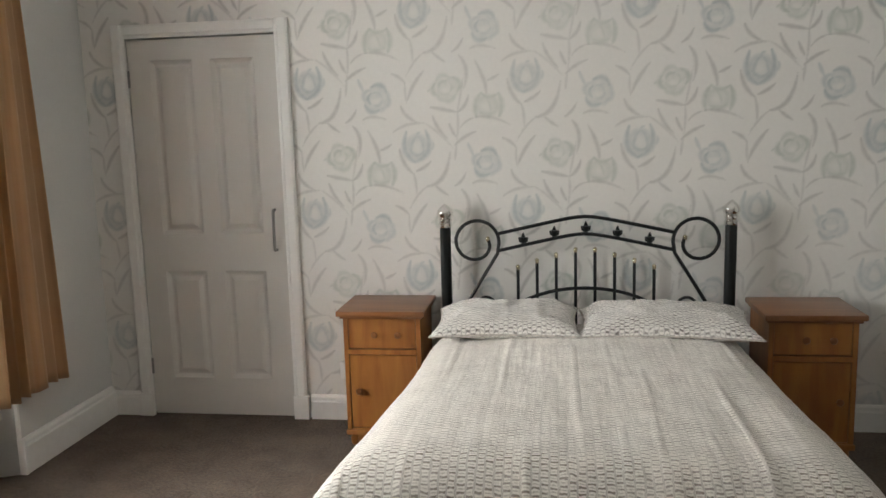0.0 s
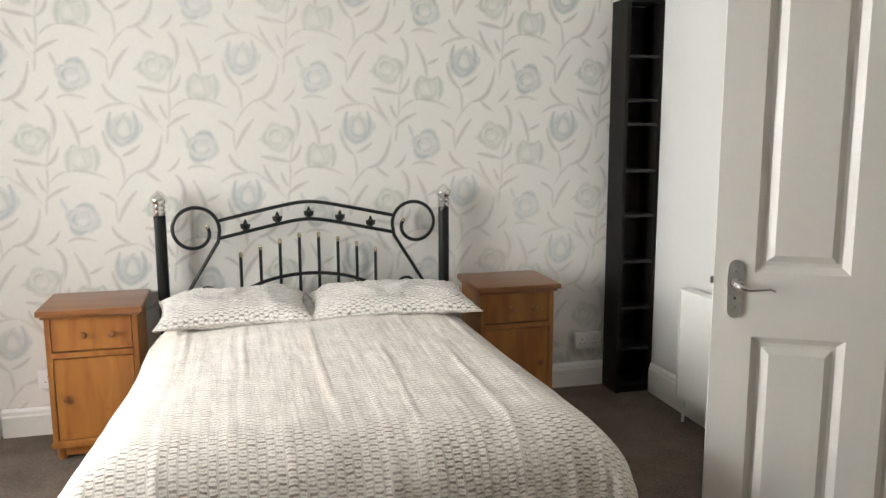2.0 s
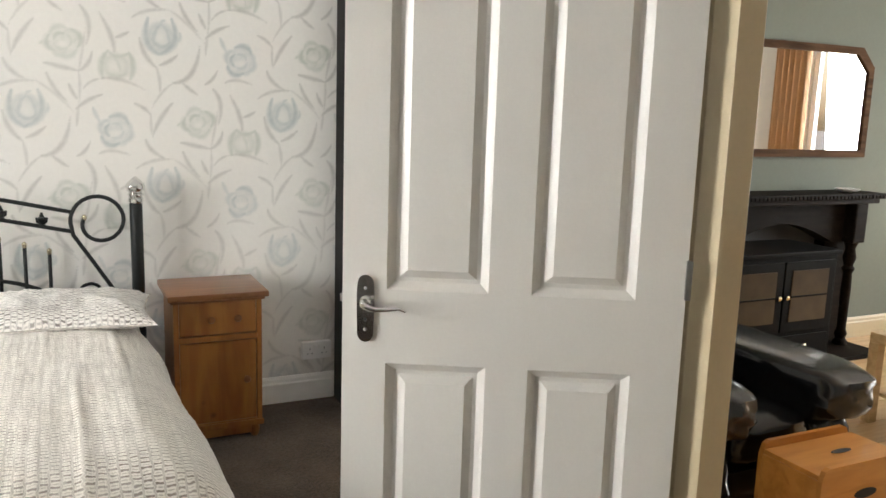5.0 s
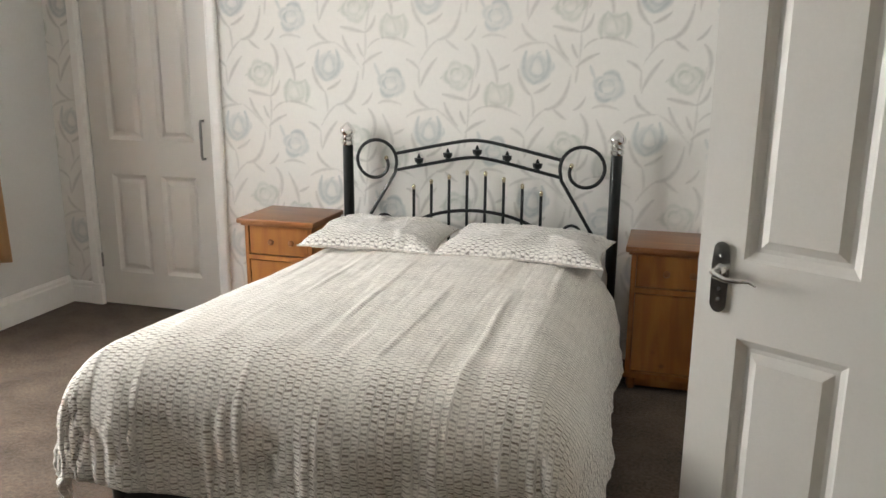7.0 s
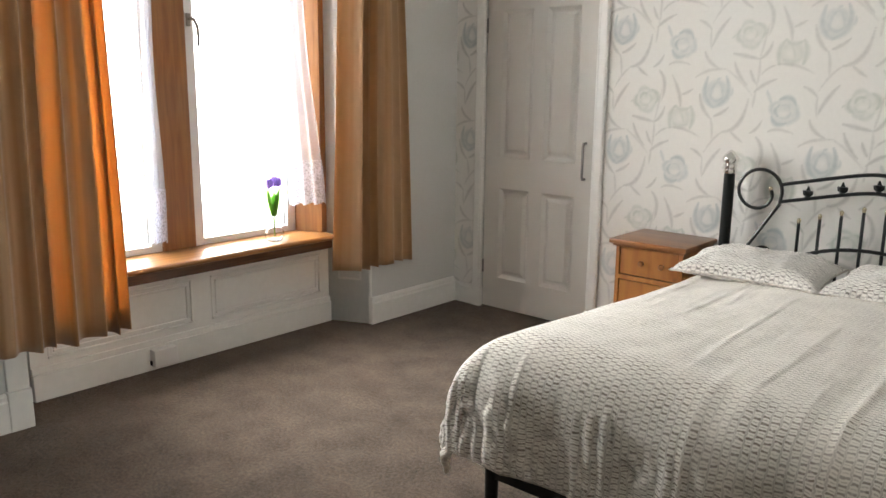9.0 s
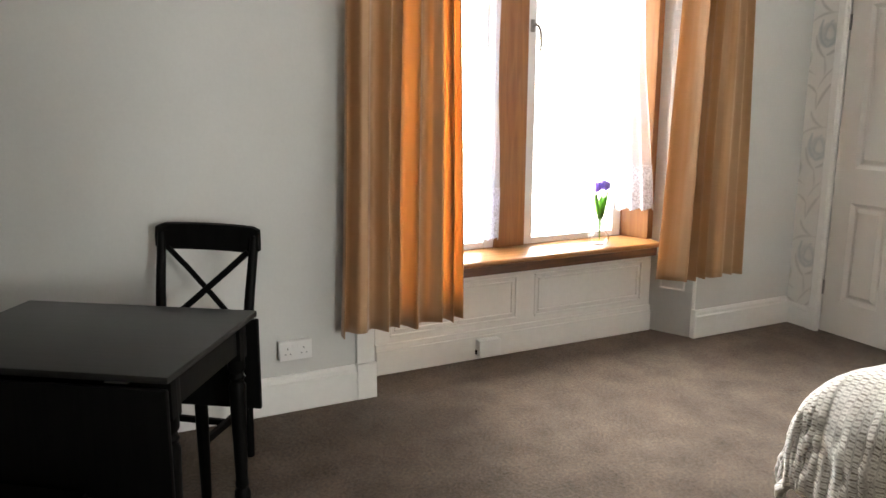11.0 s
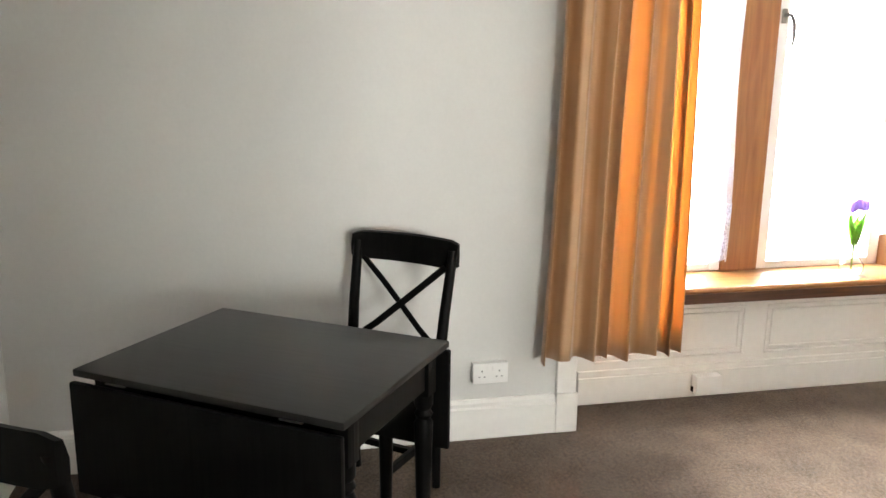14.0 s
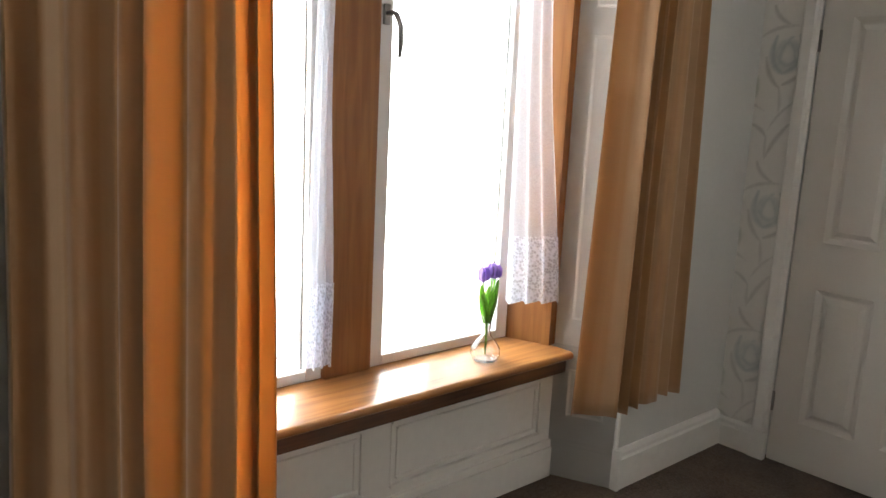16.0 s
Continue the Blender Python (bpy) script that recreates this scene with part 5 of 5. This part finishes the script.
def dining_chair(m, label):
    """A cross-back chair; its front looks to -y."""
    ob = thing("dining_chair", m, label, "chair", "chairs round the table")
    for s in (-1, 1):
        bm = bmesh.new()
        tube(bm, [(s * 0.170, 0.175, 0), (s * 0.176, 0.160, 0.25), (s * 0.180, 0.165, 0.45), (s * 0.187, 0.195, 0.65), (s * 0.195, 0.240, 0.865)], [0.016, 0.019, 0.021, 0.019, 0.017], 10)
        part("back_leg", bm, DARK_WOOD, ob, smooth=True)
        bm = bmesh.new()
        lathe(bm, [(0.014, 0), (0.018, 0.02), (0.022, 0.30), (0.022, 0.425)], (s * 0.180, -0.185, 0), 12)
        part("front_leg", bm, DARK_WOOD, ob, smooth=True)
        part("side_stretcher", boxes(((s * 0.176 - 0.009, -0.18, 0.205), (s * 0.176 + 0.009, 0.16, 0.232)), bevel=0.003), DARK_WOOD, ob)
        part("side_rail", boxes(((s * 0.178 - 0.010, -0.18, 0.375), (s * 0.178 + 0.010, 0.16, 0.432)), bevel=0.003), DARK_WOOD, ob)
    part("front_rail", boxes(((-0.175, -0.197, 0.375), (0.175, -0.177, 0.432)), bevel=0.003), DARK_WOOD, ob)
    part("cross_stretcher", boxes(((-0.172, -0.02, 0.208), (0.172, 0.0, 0.230)), bevel=0.003), DARK_WOOD, ob)
    bm = bmesh.new()
    prism(bm, [(-0.215, -0.225), (0.215, -0.225), (0.222, -0.19), (0.190, 0.185), (-0.190, 0.185), (-0.222, -0.19)], "z", 0.433, 0.455)
    bmesh.ops.bevel(bm, geom=list(bm.edges), offset=0.005, segments=2, affect="EDGES")
    part("seat", bm, DARK_WOOD, ob, smooth=True)

    def back(x, z):
        """The leaning, slightly hollow plane of the backrest."""
        return 0.165 + (z - 0.45) * 0.155 + 0.04 * max(0, z - 0.6) + 0.026 * (1 - (x / 0.2) ** 2) * max(0, (z - 0.5) / 0.4)
    bm = bmesh.new()
    n = 14
    rows = []
    for i in range(n + 1):
        x = -0.216 + 0.432 * i / n
        rise = 0.003 * math.cos(math.pi * (i / n - 0.5))
        end = 0.010 if i in (0, n) else 0.0
        y = back(x, 0.86)
        rows.append([bm.verts.new((x, y + dy, z)) for dy, z in ((-0.011, 0.800 + end), (-0.013, 0.85), (-0.010 + 0.006, 0.896 + rise - end), (0.012, 0.900 + rise - end), (0.013, 0.85), (0.011, 0.800 + end))])
    for a, b in zip(rows, rows[1:]):
        for k in range(6):
            bm.faces.new((a[k], a[(k + 1) % 6], b[(k + 1) % 6], b[k]))
    bm.faces.new(rows[0][::-1])
    bm.faces.new(rows[-1])
    part("top_rail", bm, DARK_WOOD, ob, smooth=True)
    for s in (-1, 1):
        bm = bmesh.new()
        tube(bm, [(s * x, back(x, z) + 0.004 * s, z) for x, z in ((-0.170, 0.805), (-0.085, 0.73), (0, 0.655), (0.085, 0.58), (0.168, 0.515))], 0.0125, 8, 0.6)
        part("cross_slat", bm, DARK_WOOD, ob, smooth=True)
    part("lower_back_rail", boxes(((-0.178, 0.158, 0.485), (0.178, 0.180, 0.520)), bevel=0.004), DARK_WOOD, ob)
    return ob


dining_chair(pose(-1.511, 0.416, 0, 0, 0, 50.4), "black-brown wooden cross-back chair against the white wall")
dining_chair(pose(-0.545, -0.255, 0, 0, 0, 232), "black-brown wooden cross-back chair drawn up to the table")

# ---- living room beyond the doorway ----
LX0, LX1, LY0, LY1 = XE + 0.1, 8.2, -1.2, 3.93
structure("living_floor_base", boxes(((LX0 - 0.05, LY0 - 0.1, -0.12), (LX1 + 0.1, LY1 + 0.1, -0.012))), BIRCH, "subfloor of the living room", "floor")
structure("living_ceiling", boxes(((LX0, LY0 - 0.1, 2.7), (LX1 + 0.1, LY1 + 0.1, 2.8))), CEILING_PAINT, "white living room ceiling", "ceiling")
structure("living_wall_north", boxes(((LX0, LY1, 0), (LX1 + 0.1, LY1 + 0.12, 2.7))), GREEN_WALL, "grey-green painted living room wall", "wall")
structure("living_wall_south", boxes(((LX0, LY0 - 0.12, 0), (LX1 + 0.1, LY0, 2.7))), WHITE_WALL, "white living room wall", "wall")
structure("living_wall_east", boxes(((LX1, LY0, 0), (LX1 + 0.1, 1.35, 2.7)), ((LX1, 3.15, 0), (LX1 + 0.1, LY1, 2.7)), ((LX1, 1.35, 0), (LX1 + 0.1, 3.15, 0.7)), ((LX1, 1.35, 2.3), (LX1 + 0.1, 3.15, 2.7))), WHITE_WALL, "white living room wall with a window", "wall")
win2 = tagged(new("window_2"), "living room window seen in the mirror", "window", kind="structure")
part("window_frame", boxes(((LX1 + 0.02, 1.35, 0.7), (LX1 + 0.08, 1.41, 2.3)), ((LX1 + 0.02, 3.09, 0.7), (LX1 + 0.08, 3.15, 2.3)), ((LX1 + 0.02, 1.41, 0.7), (LX1 + 0.08, 3.09, 0.76)), ((LX1 + 0.02, 1.41, 2.24), (LX1 + 0.08, 3.09, 2.3)), ((LX1 + 0.02, 2.22, 0.76), (LX1 + 0.08, 2.28, 2.24)), bevel=0.004), UPVC, win2)
pane2 = part("pane", boxes(((LX1 + 0.045, 1.40, 0.75), (LX1 + 0.050, 3.10, 2.25))), PANE, win2)
pane2.visible_shadow = False
lc = thing("curtain", pose(LX1 - 0.09, 1.16, 0.02), "gold curtain beside the living room window", "curtain")
sheet("cloth", lambda u, v: (0.035 * math.sin(u * 38), (u - 0.5) * 0.46, v * 2.4), 80, 8, CURTAIN, lc, thick=0.002, uv=lambda u, v: (u * 0.9, v * 2)).data.attributes.new("sheer", "FLOAT", "POINT")
skirting("living_baseboard_north", (6.40, LY1), (LX0, LY1), 0.14, 0.02, 1, CREAM)

ldoor = tagged(new("door_3"), "closed pale wood-grained cupboard door with a bar handle", "cupboard door", kind="structure")
ldoor.matrix_world = pose(6.485, LY1 - 0.012, 0.008)
panelled_leaf(ldoor, 0.78, 2.02, 0.010, ((0.115, 0.340, 0.20, 0.80), (0.435, 0.660, 0.20, 0.80), (0.115, 0.340, 0.98, 1.88), (0.435, 0.660, 0.98, 1.88)), PALE_DOOR, deep=0.006, both=False)
bm = bmesh.new()
tube(bm, [(0.10, 0, 0.93), (0.10, -0.03, 0.935), (0.10, -0.03, 1.145), (0.10, 0, 1.15)], 0.007, 8)
part("handle", bm, STEEL, ldoor, "dark bar handle", True)
bm = bmesh.new()
moulded_strip(bm, (6.405, LY1 - 0.001, 0), (6.405, LY1 - 0.001, 2.11), (0, -1, 0), (1, 0, 0), 0.080, 0.022)
moulded_strip(bm, (7.345, LY1 - 0.001, 0), (7.345, LY1 - 0.001, 2.11), (0, -1, 0), (-1, 0, 0), 0.080, 0.022)
moulded_strip(bm, (6.405, LY1 - 0.001, 2.11), (7.345, LY1 - 0.001, 2.11), (0, -1, 0), (0, 0, -1), 0.075, 0.020)
structure("trim_living_cupboard", bm, PALE_DOOR, "pale wooden architrave round the cupboard", "architrave")

fire = thing("fireplace", pose(4.92, LY1, 0), "black carved wooden fireplace surround with turned columns", "fireplace")
part("mantel_shelf", boxes(((-0.74, -0.27, 0.985), (0.74, 0, 1.020)), ((-0.71, -0.25, 0.955), (0.71, 0, 0.985)), bevel=0.006), MANTEL, fire)
for k in range(46):
    part("bead", boxes(((-0.735 + k * 0.032, -0.277, 0.990), (-0.735 + k * 0.032 + 0.022, -0.268, 1.010)), bevel=0.003), MANTEL, fire)
bm = bmesh.new()
arch = [(-0.66, 0.955), (-0.66, 0.70), (-0.46, 0.70)] + [(x, 0.70 + 0.13 * math.cos(x / 0.46 * math.pi / 2)) for x in np.linspace(-0.45, 0.45, 15)] + [(0.46, 0.70), (0.66, 0.70), (0.66, 0.955)]
prism(bm, arch, "y", -0.14, 0)
part("frieze", bm, MANTEL, fire)
for x0 in (-0.66, 0.44):
    part("surround", boxes(((x0, -0.10, 0), (x0 + 0.22, 0, 0.70))), MANTEL, fire)
part("back_panel", boxes(((-0.44, -0.02, 0), (0.44, 0, 0.84))), DARK_HOLE, fire)
for s in (-1, 1):
    part("corbel", boxes(((s * 0.60 - 0.055, -0.22, 0.70), (s * 0.60 + 0.055, -0.10, 0.955)), bevel=0.012), MANTEL, fire)
    bm = bmesh.new()
    lathe(bm, [(0.045, 0), (0.045, 0.05), (0.030, 0.07), (0.040, 0.10), (0.028, 0.13), (0.032, 0.40), (0.028, 0.50), (0.040, 0.53), (0.028, 0.55), (0.042, 0.60), (0.030, 0.66), (0.045, 0.70)], (s * 0.60, -0.165, 0), 16)
    part("column", bm, MANTEL, fire, smooth=True)
part("hearth", boxes(((-0.70, -0.40, 0), (0.70, -0.10, 0.03)), bevel=0.006), MANTEL, fire)

stove = thing("stove", pose(4.555, LY1 - 0.12, 0.03), "black cabinet stove with small glazed doors and brass knobs", "stove")
part("body", boxes(((-0.425, -0.38, 0.06), (0.425, 0, 0.68)), ((-0.440, -0.40, 0.68), (0.440, 0, 0.705)), ((-0.432, -0.39, 0.0), (0.432, 0, 0.06)), bevel=0.006), STOVE_IRON, stove)
for s in (-1, 1):
    d = part("door", boxes(((s * 0.005, -0.395, 0.25), (s * 0.395, -0.38, 0.65)), bevel=0.004), STOVE_IRON, stove)
    part("door_glass", boxes(((s * 0.06, -0.399, 0.31), (s * 0.345, -0.394, 0.60))), STOVE_GLASS, d, "smoked glass")
    part("glazing_bar", boxes(((s * 0.06, -0.403, 0.448), (s * 0.345, -0.397, 0.458)), bevel=0.002), STOVE_IRON, d)
    bm = bmesh.new()
    lathe(bm, [(0.008, 0), (0.014, 0.012), (0.006, 0.02)], sides=10, m=pose(s * 0.03, -0.395, 0.45, 90))
    part("knob", bm, BRASS, d, "brass knob", True)
    dw = part("drawer", boxes(((s * 0.005, -0.392, 0.09), (s * 0.395, -0.38, 0.225)), bevel=0.004), STOVE_IRON, stove)
    bm = bmesh.new()
    lathe(bm, [(0.008, 0), (0.014, 0.012), (0.006, 0.02)], sides=10, m=pose(s * 0.20, -0.392, 0.16, 90))
    part("knob", bm, BRASS, dw, "brass knob", True)

mir = thing("wall_mirror", pose(4.95, LY1, 1.575), "wide wall mirror with cut corners in a dark wooden frame", "mirror")
c, a, b = 0.12, 0.78, 0.345
out8 = [(-a, -b), (a, -b), (a, b - c), (a - c, b), (-a + c, b), (-a, b - c)]
in8 = [(x * (a - 0.045) / a, z * (b - 0.045) / b) for x, z in out8]
bm = bmesh.new()
for (o, i, o2, i2) in [(out8[k], in8[k], out8[(k + 1) % 6], in8[(k + 1) % 6]) for k in range(6)]:
    q = [[bm.verts.new((p[0], y, p[1])) for p in (o, o2, i2, i)] for y in (-0.030, 0)]
    for r in q:
        bm.faces.new(r)
    for k in range(4):
        bm.faces.new((q[0][k], q[0][(k + 1) % 4], q[1][(k + 1) % 4], q[1][k]))
part("frame", bm, MIRROR_FRAME, mir)
bm = bmesh.new()
prism(bm, [(x * 1.01, z * 1.01) for x, z in in8], "y", -0.016, -0.002)
part("mirror_glass", bm, MIRROR, mir, "silvered mirror glass")

tray = thing("ornament_dish", pose(5.45, LY1 - 0.15, 1.021), "small pale dish on the mantel shelf", "dish")
bm = bmesh.new()
lathe(bm, [(0.04, 0), (0.07, 0.012), (0.075, 0.02), (0.068, 0.02), (0.04, 0.008)], sides=16)
part("dish", bm, PLASTIC, tray, smooth=True)


chair = thing("armchair", pose(3.13, 2.60, 0, 0, 0, 0), "black leather armchair with puffed padded arms", "armchair")


def puff(name, lo, hi, seed, label=""):
    """A stuffed leather cushion: a rounded block with soft wrinkles."""
    bm = bmesh.new()
    bmesh.ops.create_cube(bm, size=2)
    bmesh.ops.subdivide_edges(bm, edges=list(bm.edges), cuts=9, use_grid_fill=True)
    cx, hx = [(p + q) / 2 for p, q in zip(lo, hi)], [(q - p) / 2 for p, q in zip(lo, hi)]
    for v in bm.verts:
        p = v.co.copy()
        l = (abs(p.x) ** 5 + abs(p.y) ** 5 + abs(p.z) ** 5) ** 0.2
        p = p / l
        w = 1 + 0.045 * noise.noise(p * 3.1 + Vector((seed, 0, 0))) + 0.02 * noise.noise(p * 8 + Vector((0, seed, 0)))
        v.co = Vector((cx[0] + p.x * hx[0] * w, cx[1] + p.y * hx[1] * w, cx[2] + p.z * hx[2] * w))
    return part(name, bm, LEATHER, chair, label, True)


puff("base", (-0.36, -0.42, 0.06), (0.36, 0.40, 0.32), 1)
puff("seat", (-0.20, -0.46, 0.28), (0.20, 0.26, 0.46), 2)
puff("backrest", (-0.30, 0.20, 0.30), (0.30, 0.50, 0.92), 3)
for s in (-1, 1):
    puff("arm", (s * 0.285 - 0.12, -0.46, 0.08), (s * 0.285 + 0.12, 0.40, 0.45), 4 + s)
    puff("arm_pad", (s * 0.285 - 0.150, -0.515, 0.40), (s * 0.285 + 0.165, 0.36, 0.600), 7 + s)
for sx in (-1, 1):
    for sy in (-1, 1):
        bm = bmesh.new()
        lathe(bm, [(0.02, 0), (0.03, 0.08)], (sx * 0.30, sy * 0.32, 0), 10)
        part("foot", bm, MANTEL, chair, smooth=True)

chest = thing("toy_chest", pose(3.168, 1.955, 0), "orange pine storage chest with cut-out hand holes", "chest")
CW, CD, CH = 0.40, 0.24, 0.40
for y in (-CD / 2, CD / 2 - 0.016):
    bm = bmesh.new()
    prism(bm, [(-CW / 2, 0), (CW / 2, 0), (CW / 2, CH - 0.01), (CW / 2 - 0.012, CH + 0.022), (CW / 2 - 0.03, CH + 0.03), (-CW / 2 + 0.03, CH + 0.03), (-CW / 2 + 0.012, CH + 0.022), (-CW / 2, CH - 0.01)], "y", y, y + 0.016)
    part("side", bm, CHEST, chest)
for x in (-CW / 2, CW / 2 - 0.016):
    part("end", boxes(((x, -CD / 2 + 0.016, 0), (x + 0.016, CD / 2 - 0.016, CH - 0.01)), bevel=0.002), CHEST, chest)
lid = part("lid", boxes(((-CW / 2 + 0.004, -CD / 2 + 0.017, CH - 0.010), (CW / 2 + 0.006, CD / 2 - 0.017, CH + 0.006)), bevel=0.003), CHEST, chest)
bm = bmesh.new()
prism(bm, [(0.03 + 0.045 * math.cos(q), 0.012 * math.sin(q)) for q in np.linspace(0, 2 * math.pi, 16, endpoint=False)], "z", CH + 0.0062, CH + 0.0075)
part("lid_hole", bm, DARK_HOLE, lid)
bm = bmesh.new()
prism(bm, [(0.05 * math.cos(q), CH - 0.075 + 0.016 * math.sin(q)) for q in np.linspace(0, 2 * math.pi, 16, endpoint=False)], "y", -CD / 2 - 0.0015, -CD / 2 - 0.0002)
part("hand_hole", bm, DARK_HOLE, chest)

ct = thing("coffee_table", pose(4.95, 2.555, 0), "pale birch coffee table with a lower shelf", "coffee table")
part("tabletop", boxes(((-0.45, -0.275, 0.40), (0.45, 0.275, 0.45)), bevel=0.003), BIRCH, ct)
part("lower_shelf", boxes(((-0.40, -0.225, 0.13), (0.40, 0.225, 0.148)), bevel=0.002), BIRCH, ct)
for sx in (-1, 1):
    for sy in (-1, 1):
        part("leg", boxes(((sx * 0.45, sy * 0.275, 0), (sx * 0.40, sy * 0.225, 0.40)), bevel=0.002), BIRCH, ct)

# laminate boards of the living room, joints recessed, rows staggered
floor2 = tagged(new("living_floor"), "pale laminate board floor of the living room", "floor", kind="structure")
BW, BL = 0.19, 1.28
bm = bmesh.new()
box(bm, (0, 0, -0.012), (BL - 0.0015, BW - 0.0015, 0.0), 0.0012)
board = part("plank", bm, LAMINATE, floor2)
board.matrix_basis = pose(LX0 - 0.05, LY0, 0)
row, y = 0, LY0
while y < LY1 - 0.01:
    x = LX0 - 0.05 - (row * 0.43 % BL)
    while x < LX1:
        if x + BL > LX0 and not (row == 0 and abs(x - LX0 + 0.05) < 1e-6):
            lo, hi = max(x, LX0 - 0.05), min(x + BL, LX1)
            if hi - lo > 0.05:
                o = bpy.data.objects.new("plank", board.data)
                scene.collection.objects.link(o)
                o.parent = floor2
                o.matrix_basis = Matrix.Translation((lo, y, 0)) @ Matrix.Diagonal(((hi - lo) / BL, min(1.0, (LY1 - y) / BW), 1, 1))
        x += BL
    y += BW
    row += 1
